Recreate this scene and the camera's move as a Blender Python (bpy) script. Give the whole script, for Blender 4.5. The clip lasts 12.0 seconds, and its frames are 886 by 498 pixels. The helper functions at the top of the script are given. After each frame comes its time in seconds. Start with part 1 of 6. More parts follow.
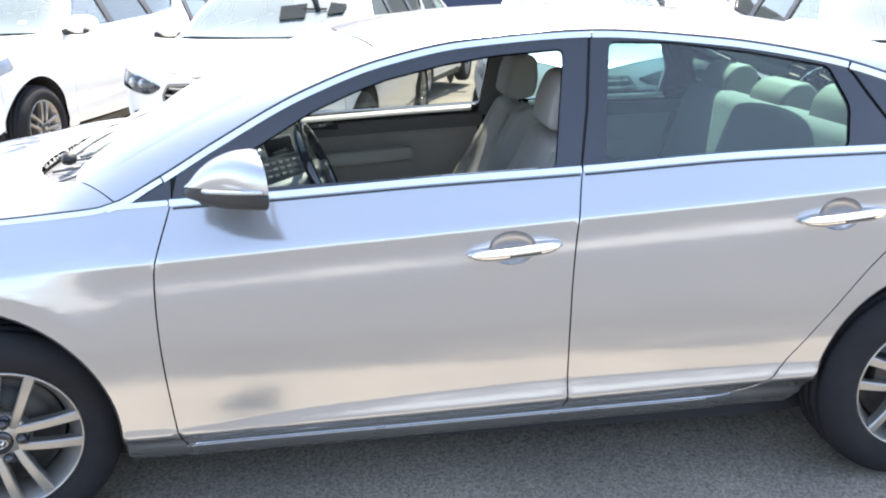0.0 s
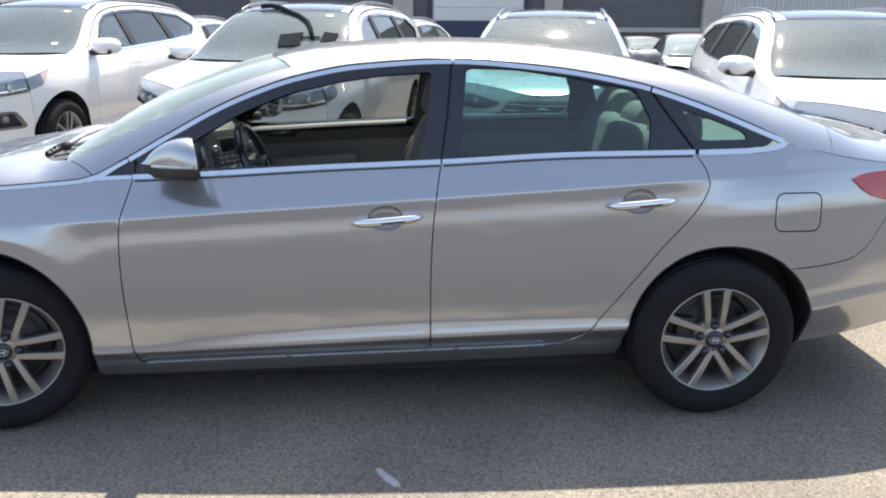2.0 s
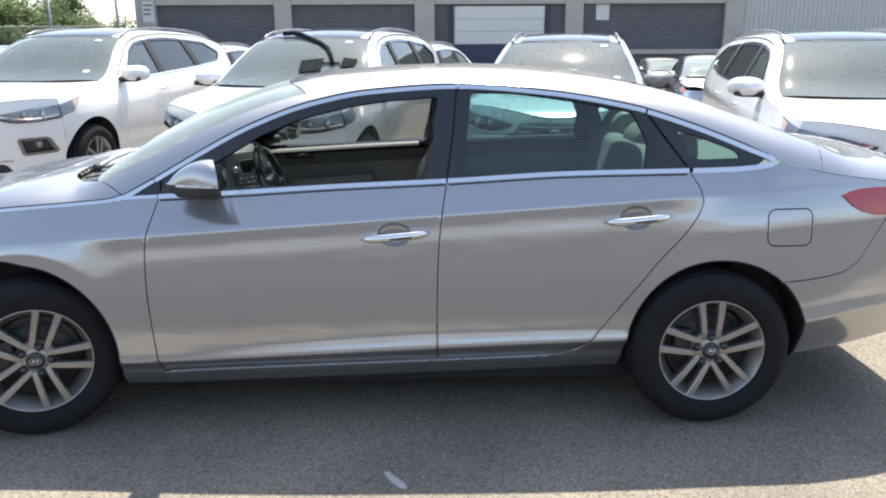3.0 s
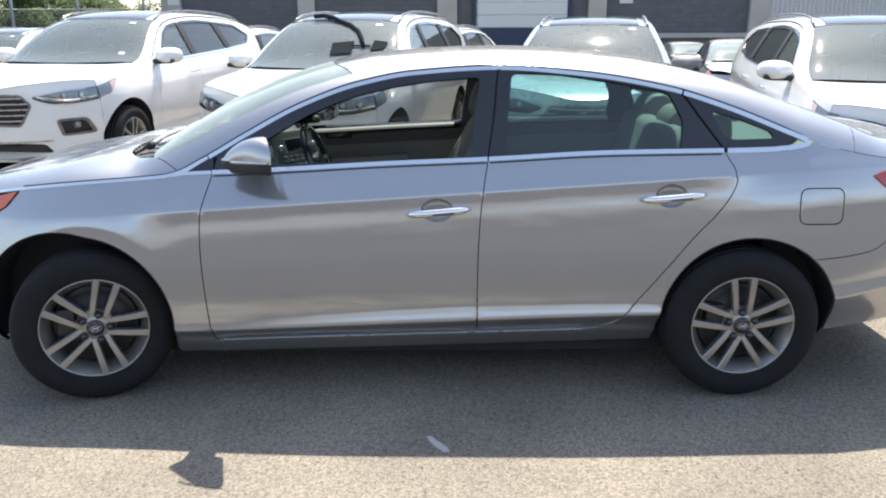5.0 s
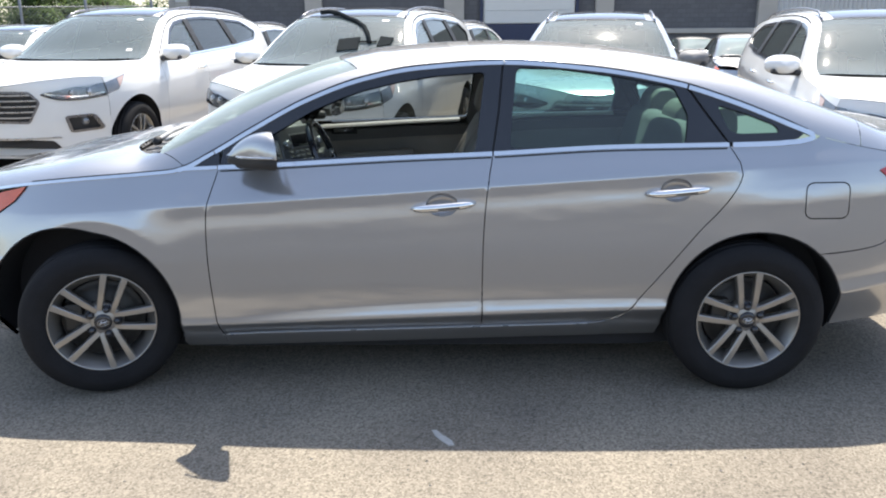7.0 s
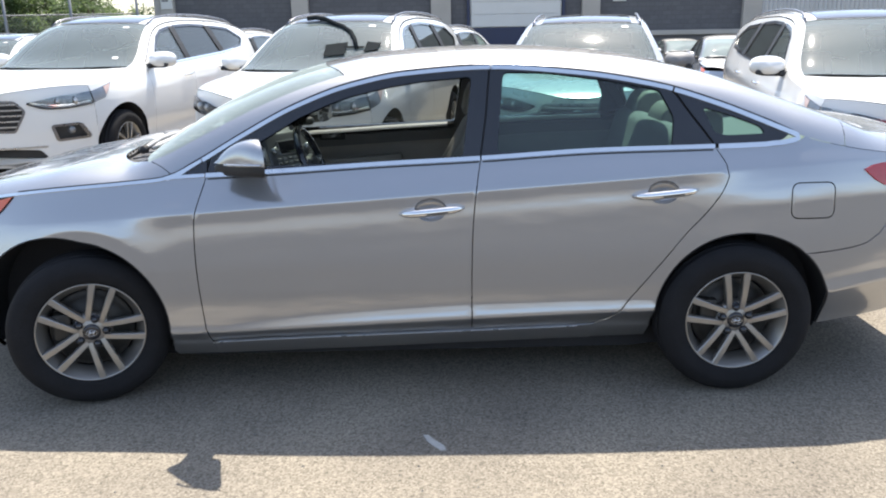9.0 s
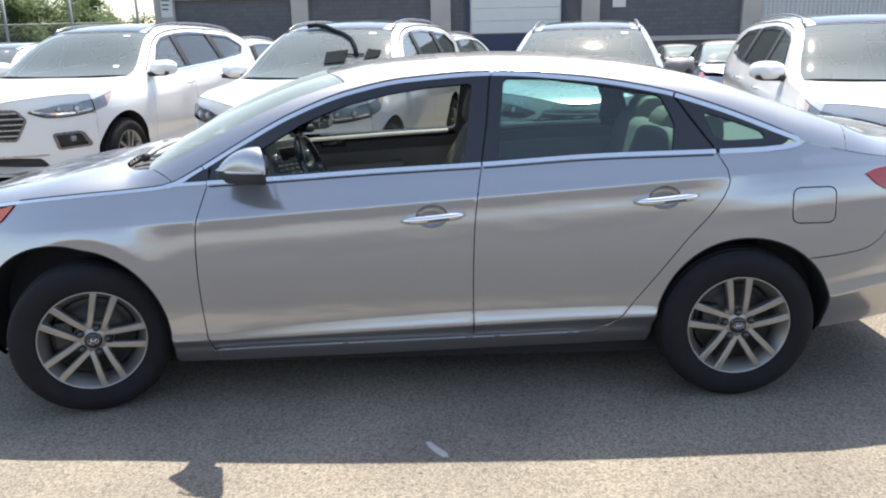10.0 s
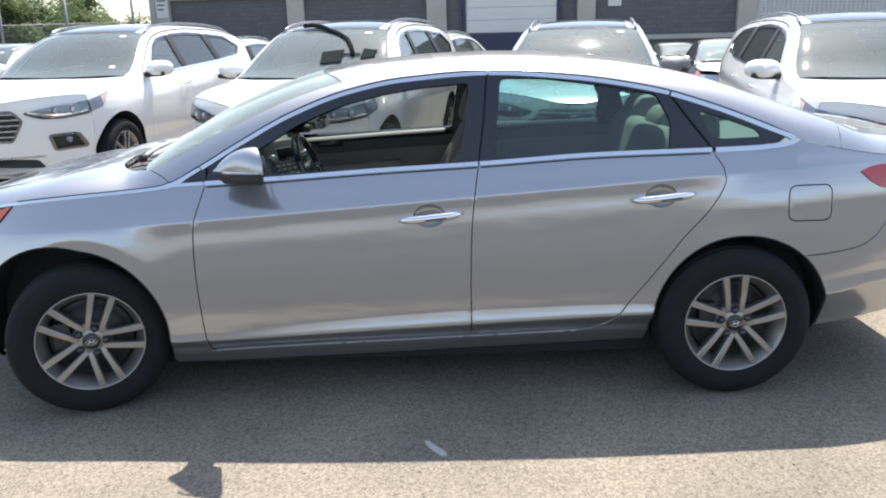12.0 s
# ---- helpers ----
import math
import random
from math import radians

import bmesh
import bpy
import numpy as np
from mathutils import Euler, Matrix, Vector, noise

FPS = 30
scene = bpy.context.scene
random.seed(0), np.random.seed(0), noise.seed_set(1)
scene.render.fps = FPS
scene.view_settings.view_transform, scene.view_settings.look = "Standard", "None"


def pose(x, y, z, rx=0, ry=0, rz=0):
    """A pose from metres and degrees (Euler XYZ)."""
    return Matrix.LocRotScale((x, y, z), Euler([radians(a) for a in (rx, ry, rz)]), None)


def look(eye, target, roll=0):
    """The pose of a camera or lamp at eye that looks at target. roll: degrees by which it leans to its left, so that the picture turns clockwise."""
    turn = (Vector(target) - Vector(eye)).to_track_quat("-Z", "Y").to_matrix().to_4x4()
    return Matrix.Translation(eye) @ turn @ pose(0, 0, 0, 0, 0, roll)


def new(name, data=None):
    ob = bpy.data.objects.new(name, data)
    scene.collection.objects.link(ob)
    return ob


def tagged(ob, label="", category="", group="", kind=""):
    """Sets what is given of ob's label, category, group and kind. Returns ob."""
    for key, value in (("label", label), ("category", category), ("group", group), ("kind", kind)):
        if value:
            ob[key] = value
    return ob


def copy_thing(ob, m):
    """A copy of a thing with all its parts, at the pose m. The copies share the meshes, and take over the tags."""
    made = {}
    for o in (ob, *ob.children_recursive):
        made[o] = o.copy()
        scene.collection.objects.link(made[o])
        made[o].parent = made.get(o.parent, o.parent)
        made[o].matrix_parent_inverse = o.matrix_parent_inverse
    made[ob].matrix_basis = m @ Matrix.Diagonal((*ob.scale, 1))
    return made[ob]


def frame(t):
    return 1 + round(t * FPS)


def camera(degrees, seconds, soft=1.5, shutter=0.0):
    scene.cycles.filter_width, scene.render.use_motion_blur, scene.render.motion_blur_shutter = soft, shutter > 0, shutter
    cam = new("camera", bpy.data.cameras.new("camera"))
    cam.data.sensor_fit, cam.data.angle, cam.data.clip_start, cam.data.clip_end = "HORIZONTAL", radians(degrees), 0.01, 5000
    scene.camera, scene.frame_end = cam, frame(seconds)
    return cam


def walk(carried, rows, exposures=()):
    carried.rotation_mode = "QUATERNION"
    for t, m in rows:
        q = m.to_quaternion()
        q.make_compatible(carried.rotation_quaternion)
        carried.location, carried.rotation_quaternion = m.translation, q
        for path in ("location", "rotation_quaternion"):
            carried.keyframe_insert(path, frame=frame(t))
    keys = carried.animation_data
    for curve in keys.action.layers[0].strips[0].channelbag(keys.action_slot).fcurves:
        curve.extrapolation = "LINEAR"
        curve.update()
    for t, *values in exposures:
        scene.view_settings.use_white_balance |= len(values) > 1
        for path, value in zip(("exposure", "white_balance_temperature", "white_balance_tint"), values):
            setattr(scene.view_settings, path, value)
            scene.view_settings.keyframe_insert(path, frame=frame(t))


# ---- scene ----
cam = camera(59.4, 12.0, soft=2.0)
EXPOSURES = [(0.0, 2.25), (0.3, 1.9), (0.5, 1.6), (0.8, 1.42), (1.3, 1.13), (1.6, 1.03), (2.0, 1.03), (12.0, 1.03)]
PATH = [
    (0, (1.091, -2.035, 1.555), (1.267, -0.147, 0.917), -0.9),
    (0.5, (1.28, -2.284, 1.548), (1.327, -0.388, 0.914), -0.5),
    (1, (1.365, -2.477, 1.575), (1.394, -0.565, 0.99), -0.8),
    (1.5, (1.411, -2.718, 1.582), (1.512, -0.818, 0.965), -0.1),
    (2, (1.537, -2.838, 1.582), (1.647, -0.924, 1.012), 0.3),
    (2.5, (1.636, -2.944, 1.587), (1.66, -1.021, 1.039), 1.1),
    (3, (1.599, -3.006, 1.6), (1.65, -1.075, 1.084), -0.3),
    (3.2, (1.572, -3.028, 1.603), (1.636, -1.097, 1.085), -1.0),
    (4.8, (1.502, -3.131, 1.597), (1.547, -1.205, 1.061), -0.0),
    (5, (1.502, -3.136, 1.596), (1.505, -1.215, 1.042), -0.2),
    (5.5, (1.508, -3.142, 1.59), (1.483, -1.222, 1.029), -0.2),
    (6, (1.511, -3.15, 1.592), (1.483, -1.232, 1.026), -0.4),
    (6.5, (1.513, -3.157, 1.592), (1.488, -1.239, 1.027), -0.4),
    (7, (1.512, -3.147, 1.591), (1.496, -1.228, 1.028), -0.4),
    (9, (1.517, -3.15, 1.596), (1.526, -1.228, 1.042), -1.0),
    (9.5, (1.515, -3.148, 1.598), (1.523, -1.224, 1.051), -1.2),
    (10, (1.515, -3.149, 1.596), (1.522, -1.223, 1.058), -1.3),
    (10.5, (1.513, -3.152, 1.598), (1.522, -1.224, 1.068), -1.3),
    (11, (1.513, -3.151, 1.597), (1.528, -1.222, 1.069), -1.2),
    (11.5, (1.513, -3.15, 1.597), (1.533, -1.222, 1.064), -1.2),
    (12, (1.512, -3.156, 1.598), (1.527, -1.23, 1.058), -1.5),
]
walk(cam, [(t, look(eye, target, roll)) for t, eye, target, roll in PATH], EXPOSURES)

# ---- light ----
SUN_DIR = Vector((-0.12, -0.53, -1.0)).normalized()
world = bpy.data.worlds.new("world")
scene.world = world
world.use_nodes = True
wn = world.node_tree.nodes
sky = wn.new("ShaderNodeTexSky")
sky.sky_type, sky.sun_disc = "NISHITA", False
sky.sun_elevation, sky.sun_rotation = radians(61), radians(13)
sky.air_density, sky.dust_density, sky.ozone_density = 1.0, 1.1, 1.2
wn["Background"].inputs["Strength"].default_value = 0.15
haze = wn.new("ShaderNodeHueSaturation")
haze.inputs["Saturation"].default_value = 0.83
world.node_tree.links.new(sky.outputs[0], haze.inputs["Color"])
world.node_tree.links.new(haze.outputs[0], wn["Background"].inputs["Color"])
sun = new("sun", bpy.data.lights.new("sun", "SUN"))
sun.data.energy, sun.data.angle, sun.data.color = 4.8, radians(0.6), (1.0, 0.93, 0.82)
sun.matrix_world = Matrix.Translation((0, 0, 30)) @ SUN_DIR.to_track_quat("-Z", "Y").to_matrix().to_4x4()


# ---- materials ----
def material(name, color, rough=0.5, metal=0.0, coat=0.0, vary=0.12, scale=6.0, fine=90.0, bump=0.0, spec=0.5, rough_vary=0.06):
    """A surface with colour and gloss that vary at a large and a fine scale, and a fine relief."""
    mat = bpy.data.materials.new(name)
    mat.use_nodes = True
    nt = mat.node_tree
    n, link = nt.nodes, nt.links.new
    b = n["Principled BSDF"]
    b.inputs["Metallic"].default_value = metal
    b.inputs["Specular IOR Level"].default_value = spec
    b.inputs["Coat Weight"].default_value = coat
    b.inputs["Coat Roughness"].default_value = 0.04
    co = n.new("ShaderNodeTexCoord")
    big, small = n.new("ShaderNodeTexNoise"), n.new("ShaderNodeTexNoise")
    big.inputs["Scale"].default_value, small.inputs["Scale"].default_value = scale, fine
    big.inputs["Detail"].default_value = 4
    link(co.outputs["Object"], big.inputs["Vector"])
    link(co.outputs["Object"], small.inputs["Vector"])
    add = n.new("ShaderNodeMath")
    add.operation = "MULTIPLY_ADD"
    link(big.outputs["Fac"], add.inputs[0])
    add.inputs[1].default_value = 0.65
    half = n.new("ShaderNodeMath")
    half.operation = "MULTIPLY"
    half.inputs[1].default_value = 0.35
    link(small.outputs["Fac"], half.inputs[0])
    link(half.outputs[0], add.inputs[2])
    ramp = n.new("ShaderNodeValToRGB")
    ramp.color_ramp.elements[0].position, ramp.color_ramp.elements[1].position = 0.3, 0.7
    ramp.color_ramp.elements[0].color = (*[c * (1 - vary) for c in color], 1)
    ramp.color_ramp.elements[1].color = (*[min(1, c * (1 + vary)) for c in color], 1)
    link(add.outputs[0], ramp.inputs["Fac"])
    link(ramp.outputs["Color"], b.inputs["Base Color"])
    rr = n.new("ShaderNodeMapRange")
    rr.inputs["From Min"].default_value, rr.inputs["From Max"].default_value = 0.3, 0.7
    rr.inputs["To Min"].default_value, rr.inputs["To Max"].default_value = max(0, rough - rough_vary), min(1, rough + rough_vary)
    link(big.outputs["Fac"], rr.inputs["Value"])
    link(rr.outputs[0], b.inputs["Roughness"])
    if bump:
        bp = n.new("ShaderNodeBump")
        bp.inputs["Strength"].default_value, bp.inputs["Distance"].default_value = bump, 0.004
        link(small.outputs["Fac"], bp.inputs["Height"])
        link(bp.outputs[0], b.inputs["Normal"])
    return mat


def glass_material(name, tint, rough=0.0, ior=1.75, dust=0.0):
    """Thin glass: clear or tinted, with gloss by Fresnel."""
    mat = bpy.data.materials.new(name)
    mat.use_nodes = True
    nt = mat.node_tree
    n, link = nt.nodes, nt.links.new
    n.remove(n["Principled BSDF"])
    clear, gloss, fres, mix = n.new("ShaderNodeBsdfTransparent"), n.new("ShaderNodeBsdfGlossy"), n.new("ShaderNodeFresnel"), n.new("ShaderNodeMixShader")
    clear.inputs["Color"].default_value = (*tint, 1)
    gloss.inputs["Roughness"].default_value = rough
    fres.inputs["IOR"].default_value = ior
    link(fres.outputs[0], mix.inputs[0])
    link(clear.outputs[0], mix.inputs[1])
    link(gloss.outputs[0], mix.inputs[2])
    # pale film: dust on windscreens, a painted veil of reflected sky on side windows
    if dust:
        film, mix2, spots, co = n.new("ShaderNodeBsdfDiffuse"), n.new("ShaderNodeMixShader"), n.new("ShaderNodeTexNoise"), n.new("ShaderNodeTexCoord")
        film.inputs["Color"].default_value = (0.62, 0.73, 0.72, 1)
        spots.inputs["Scale"].default_value, spots.inputs["Detail"].default_value = 1.6, 3
        link(co.outputs["Object"], spots.inputs["Vector"])
        much = n.new("ShaderNodeMapRange")
        much.inputs["From Min"].default_value, much.inputs["From Max"].default_value = 0.3, 0.7
        much.inputs["To Min"].default_value, much.inputs["To Max"].default_value = dust * 0.9, dust * 1.1
        link(spots.outputs["Fac"], much.inputs["Value"])
        link(much.outputs[0], mix2.inputs[0])
        link(mix.outputs[0], mix2.inputs[1])
        link(film.outputs[0], mix2.inputs[2])
        mix = mix2
    link(mix.outputs[0], n["Material Output"].inputs["Surface"])
    return mat




def silver_paint():
    """Metallic paint: bright flakes with a tight lobe, some scatter, and a clear coat over both."""
    mat = bpy.data.materials.new("silver_paint")
    mat.use_nodes = True
    nt = mat.node_tree
    n, link = nt.nodes, nt.links.new
    n.remove(n["Principled BSDF"])
    co, big, fine = n.new("ShaderNodeTexCoord"), n.new("ShaderNodeTexNoise"), n.new("ShaderNodeTexNoise")
    big.inputs["Scale"].default_value, big.inputs["Detail"].default_value = 2.2, 5
    fine.inputs["Scale"].default_value = 900
    tone, gloss_map = n.new("ShaderNodeValToRGB"), n.new("ShaderNodeMapRange")
    link(co.outputs["Object"], big.inputs["Vector"])
    link(co.outputs["Object"], fine.inputs["Vector"])
    tone.color_ramp.elements[0].position, tone.color_ramp.elements[0].color = 0.25, (0.47, 0.472, 0.480, 1)
    tone.color_ramp.elements[1].position, tone.color_ramp.elements[1].color = 0.75, (0.52, 0.522, 0.530, 1)
    link(fine.outputs["Fac"], tone.inputs["Fac"])
    gloss_map.inputs["To Min"].default_value, gloss_map.inputs["To Max"].default_value = 0.15, 0.22
    link(big.outputs["Fac"], gloss_map.inputs["Value"])
    flake, scatter, coat = n.new("ShaderNodeBsdfGlossy"), n.new("ShaderNodeBsdfGlossy"), n.new("ShaderNodeBsdfGlossy")
    flake.distribution = scatter.distribution = coat.distribution = "BECKMANN"
    scatter.inputs["Roughness"].default_value = 0.60
    link(tone.outputs["Color"], flake.inputs["Color"])
    link(gloss_map.outputs[0], flake.inputs["Roughness"])
    scatter.inputs["Color"].default_value = (0.46, 0.462, 0.468, 1)
    coat.inputs["Roughness"].default_value = 0.05
    body, over, fres = n.new("ShaderNodeMixShader"), n.new("ShaderNodeMixShader"), n.new("ShaderNodeFresnel")
    dull, under = n.new("ShaderNodeBsdfDiffuse"), n.new("ShaderNodeMixShader")
    dull.inputs["Color"].default_value = (0.45, 0.452, 0.458, 1)
    under.inputs[0].default_value = 0.36
    link(scatter.outputs[0], under.inputs[1])
    link(dull.outputs[0], under.inputs[2])
    body.inputs[0].default_value = 0.44
    fres.inputs["IOR"].default_value = 1.45
    link(flake.outputs[0], body.inputs[1])
    link(under.outputs[0], body.inputs[2])
    wave, relief, squeeze = n.new("ShaderNodeTexNoise"), n.new("ShaderNodeBump"), n.new("ShaderNodeMapping")
    squeeze.inputs["Scale"].default_value = (1.6, 3.0, 4.5)
    wave.inputs["Scale"].default_value, wave.inputs["Detail"].default_value = 1.8, 2.5
    relief.inputs["Strength"].default_value, relief.inputs["Distance"].default_value = 1.0, 0.0026
    link(co.outputs["Object"], squeeze.inputs["Vector"])
    link(squeeze.outputs[0], wave.inputs["Vector"])
    link(wave.outputs["Fac"], relief.inputs["Height"])
    for shader in (flake, coat, fres):
        link(relief.outputs[0], shader.inputs["Normal"])
    link(fres.outputs[0], over.inputs[0])
    link(body.outputs[0], over.inputs[1])
    link(coat.outputs[0], over.inputs[2])
    link(over.outputs[0], n["Material Output"].inputs["Surface"])
    return mat


SILVER = silver_paint()
WHITE = material("white_paint", (0.77, 0.77, 0.755), 0.25, 0.0, 0.8, 0.02, 3, 200, 0.0, rough_vary=0.02)
CHROME = material("chrome", (0.90, 0.90, 0.89), 0.11, 1.0, 0.0, 0.03, 20, 200)
GLOSS_BLACK = material("gloss_black", (0.018, 0.018, 0.022), 0.14, 0.0, 0.6, 0.1, 8, 100)
BLACK = material("black_plastic", (0.022, 0.022, 0.024), 0.55, 0.0, 0.0, 0.2, 12, 300, 0.3)
DARK = material("dark_underbody", (0.020, 0.020, 0.022), 0.9, 0.0, 0.0, 0.2, 6, 60)
RUBBER = material("tyre_rubber", (0.017, 0.017, 0.0185), 0.85, 0.0, 0.0, 0.3, 10, 160, 0.25, spec=0.2)
ALLOY = material("wheel_alloy", (0.37, 0.357, 0.337), 0.36, 0.8, 0.2, 0.06, 10, 300, 0.05)
STEEL = material("dull_steel", (0.05, 0.048, 0.045), 0.5, 0.6, 0.0, 0.2, 14, 120)
CLOTH = material("grey_beige_cloth", (0.42, 0.395, 0.37), 0.85, 0.0, 0.0, 0.08, 10, 500, 0.4)
LEATHER = material("beige_leather", (0.26, 0.245, 0.21), 0.6, 0.0, 0.0, 0.08, 10, 300, 0.2)
TRIM_BEIGE = material("beige_trim", (0.44, 0.41, 0.385), 0.6, 0.0, 0.0, 0.06, 8, 250, 0.2)
TRIM_GREY = material("grey_trim", (0.20, 0.198, 0.20), 0.6, 0.0, 0.0, 0.1, 8, 250, 0.2)
HEADLINER = material("headliner", (0.40, 0.39, 0.37), 0.9, 0.0, 0.0, 0.05, 8, 300, 0.2)
SILVER_TRIM = material("satin_silver_trim", (0.45, 0.45, 0.46), 0.3, 0.8, 0.0, 0.05, 10, 200)
RED_LAMP = material("red_lamp", (0.45, 0.02, 0.03), 0.12, 0.0, 0.8, 0.1, 30, 120)
AMBER = material("amber_lamp", (0.70, 0.13, 0.05), 0.15, 0.0, 0.8, 0.1, 30, 120)
LAMP_INSIDE = material("lamp_reflector", (0.55, 0.56, 0.58), 0.2, 0.7, 0.0, 0.25, 25, 120)
WIPER_GREY = material("faded_wiper_grey", (0.34, 0.34, 0.34), 0.4, 0.0, 0.0, 0.35, 22, 90, 0.5)
LAMP_DARK = material("lamp_bowl", (0.24, 0.25, 0.27), 0.22, 0.6, 0.0, 0.3, 18, 70)
DARK_REFLECTION = material("dark_reflection", (0.020, 0.024, 0.026), 0.95, 0.0, 0.0, 0.2, 12, 90, spec=0.05)
STACK_GREY = material("stack_grey", (0.13, 0.13, 0.135), 0.35, 0.0, 0.3, 0.1, 14, 120)
AMBER_PALE = material("pale_amber_lamp", (0.72, 0.50, 0.42), 0.2, 0.2, 0.6, 0.1, 30, 120)
LIGHT_TRIM = material("pale_trim", (0.84, 0.84, 0.83), 0.4, 0.0, 0.0, 0.05, 10, 120)
COWL = material("faded_black_plastic", (0.075, 0.075, 0.077), 0.55, 0.0, 0.0, 0.3, 14, 120, 0.4)
CLOTH_REAR = material("rear_seat_cloth", (0.23, 0.225, 0.215), 0.85, 0.0, 0.0, 0.1, 10, 500, 0.4)
SIDE_GLASS = glass_material("side_glass", (0.44, 0.48, 0.47), 0.0, 1.5, 0.05)
SEDAN_SCREEN = glass_material("sedan_windscreen", (0.66, 0.82, 0.77), 0.02, 1.6, 0.30)
GLASS = glass_material("clear_glass", (0.80, 0.90, 0.87), 0.0, 1.9, 0.10)
SCREEN = glass_material("dusty_windscreen", (0.56, 0.76, 0.73), 0.05, 1.65, 0.17)
TINT = glass_material("green_tinted_glass", (0.52, 0.72, 0.68), 0.0, 1.65, 0.045)
PRIVACY = glass_material("privacy_glass", (0.10, 0.11, 0.12), 0.0, 1.7, 0.05)
LENS = glass_material("lamp_lens", (0.93, 0.95, 0.96))
SMOKED = material("smoked_chrome", (0.20, 0.20, 0.215), 0.3, 0.9, 0.0, 0.1, 20, 200)
MIRROR = material("mirror_glass", (0.85, 0.86, 0.87), 0.02, 1.0, 0.0, 0.0, 5, 50, rough_vary=0.0)


# ---- mesh helpers ----
def part(name, verts, faces, mat, parent=None, label="", normals=None, smooth=True):
    """One mesh object, under parent if there is one."""
    me = bpy.data.meshes.new(name)
    me.from_pydata([tuple(map(float, v)) for v in verts], [], [tuple(int(i) for i in f) for f in faces])
    me.materials.append(mat)
    if smooth:
        me.polygons.foreach_set("use_smooth", [True] * len(me.polygons))
    me.update()
    if normals is not None:
        me.normals_split_custom_set_from_vertices([tuple(map(float, v)) for v in normals])
    ob = new(name, me)
    if parent is not None:
        ob.parent = parent
    if label:
        tagged(ob, label)
    return ob


def bm_part(name, bm, mat, parent=None, label="", smooth=True):
    me = bpy.data.meshes.new(name)
    bmesh.ops.recalc_face_normals(bm, faces=bm.faces)
    bm.to_mesh(me)
    bm.free()
    me.materials.append(mat)
    if smooth:
        me.polygons.foreach_set("use_smooth", [True] * len(me.polygons))
        me.set_sharp_from_angle(angle=radians(38))
    ob = new(name, me)
    if parent is not None:
        ob.parent = parent
    if label:
        tagged(ob, label)
    return ob


def thing(name, label, category, m=None, group="", kind=""):
    ob = new(name)
    ob.empty_display_size = 0.2
    if m is not None:
        ob.matrix_basis = m
    return tagged(ob, label, category, group, kind)


def box_bm(size, m=None, bevel=0.0, seg=2, bm=None):
    bm = bm or bmesh.new()
    made = bmesh.ops.create_cube(bm, size=1.0)["verts"]
    bmesh.ops.scale(bm, vec=size, verts=made)
    if bevel:
        edges = list({e for v in made for e in v.link_edges})
        made = bmesh.ops.bevel(bm, geom=edges, offset=bevel, segments=seg, profile=0.5, affect="EDGES")["verts"]
        made = list({v for v in made})
    if m is not None:
        seen, stack = set(made), list(made)
        while stack:
            v = stack.pop()
            for e in v.link_edges:
                o = e.other_vert(v)
                if o not in seen:
                    seen.add(o)
                    stack.append(o)
        bmesh.ops.transform(bm, matrix=m, verts=list(seen))
    return bm


def pchip(xk, yk, x):
    """A smooth curve through rising knots that does not overshoot."""
    xk, yk, x = np.asarray(xk, float), np.asarray(yk, float), np.asarray(x, float)
    h, d = np.diff(xk), np.diff(yk) / np.diff(xk)
    m = np.zeros(len(xk))
    m[0], m[-1] = d[0], d[-1]
    for i in range(1, len(xk) - 1):
        if d[i - 1] * d[i] > 0:
            m[i] = 2 * d[i - 1] * d[i] / (d[i - 1] + d[i])
    i = np.clip(np.searchsorted(xk, x) - 1, 0, len(xk) - 2)
    t = np.clip((x - xk[i]) / h[i], 0, 1)
    return (2 * t**3 - 3 * t**2 + 1) * yk[i] + (t**3 - 2 * t**2 + t) * h[i] * m[i] + (3 * t**2 - 2 * t**3) * yk[i + 1] + (t**3 - t**2) * h[i] * m[i + 1]


def pchip_rows(Z, Y, z):
    """The same, with knots of its own for each point: Z and Y are (knots, points)."""
    h, d = np.diff(Z, axis=0), np.diff(Y, axis=0) / np.diff(Z, axis=0)
    m = np.zeros_like(Y)
    m[0], m[-1] = d[0], d[-1]
    s = d[:-1] + d[1:]
    m[1:-1] = np.where(d[:-1] * d[1:] > 0, 2 * d[:-1] * d[1:] / np.where(abs(s) < 1e-9, 1e-9, s), 0)
    i = np.clip((Z[1:-1] < z).sum(0), 0, len(Z) - 2)
    c = np.arange(Z.shape[1])
    hh = h[i, c]
    t = np.clip((z - Z[i, c]) / hh, 0, 1)
    return (2 * t**3 - 3 * t**2 + 1) * Y[i, c] + (t**3 - 2 * t**2 + t) * hh * m[i, c] + (3 * t**2 - 2 * t**3) * Y[i + 1, c] + (t**3 - t**2) * hh * m[i + 1, c]


def curve(pts, step=0.03):
    """A smooth line through the points, with even steps."""
    p = np.array(pts, float)
    e = np.vstack([2 * p[0] - p[1], p, 2 * p[-1] - p[-2]])
    out = []
    for i in range(1, len(e) - 2):
        n = max(1, int(np.linalg.norm(e[i + 1] - e[i]) / step))
        for k in range(n):
            t = k / n
            out.append(0.5 * (2 * e[i] + (e[i + 1] - e[i - 1]) * t + (2 * e[i - 1] - 5 * e[i] + 4 * e[i + 1] - e[i + 2]) * t**2 + (3 * e[i] - e[i - 1] - 3 * e[i + 1] + e[i + 2]) * t**3))
    out.append(p[-1])
    return [tuple(q) for q in out]


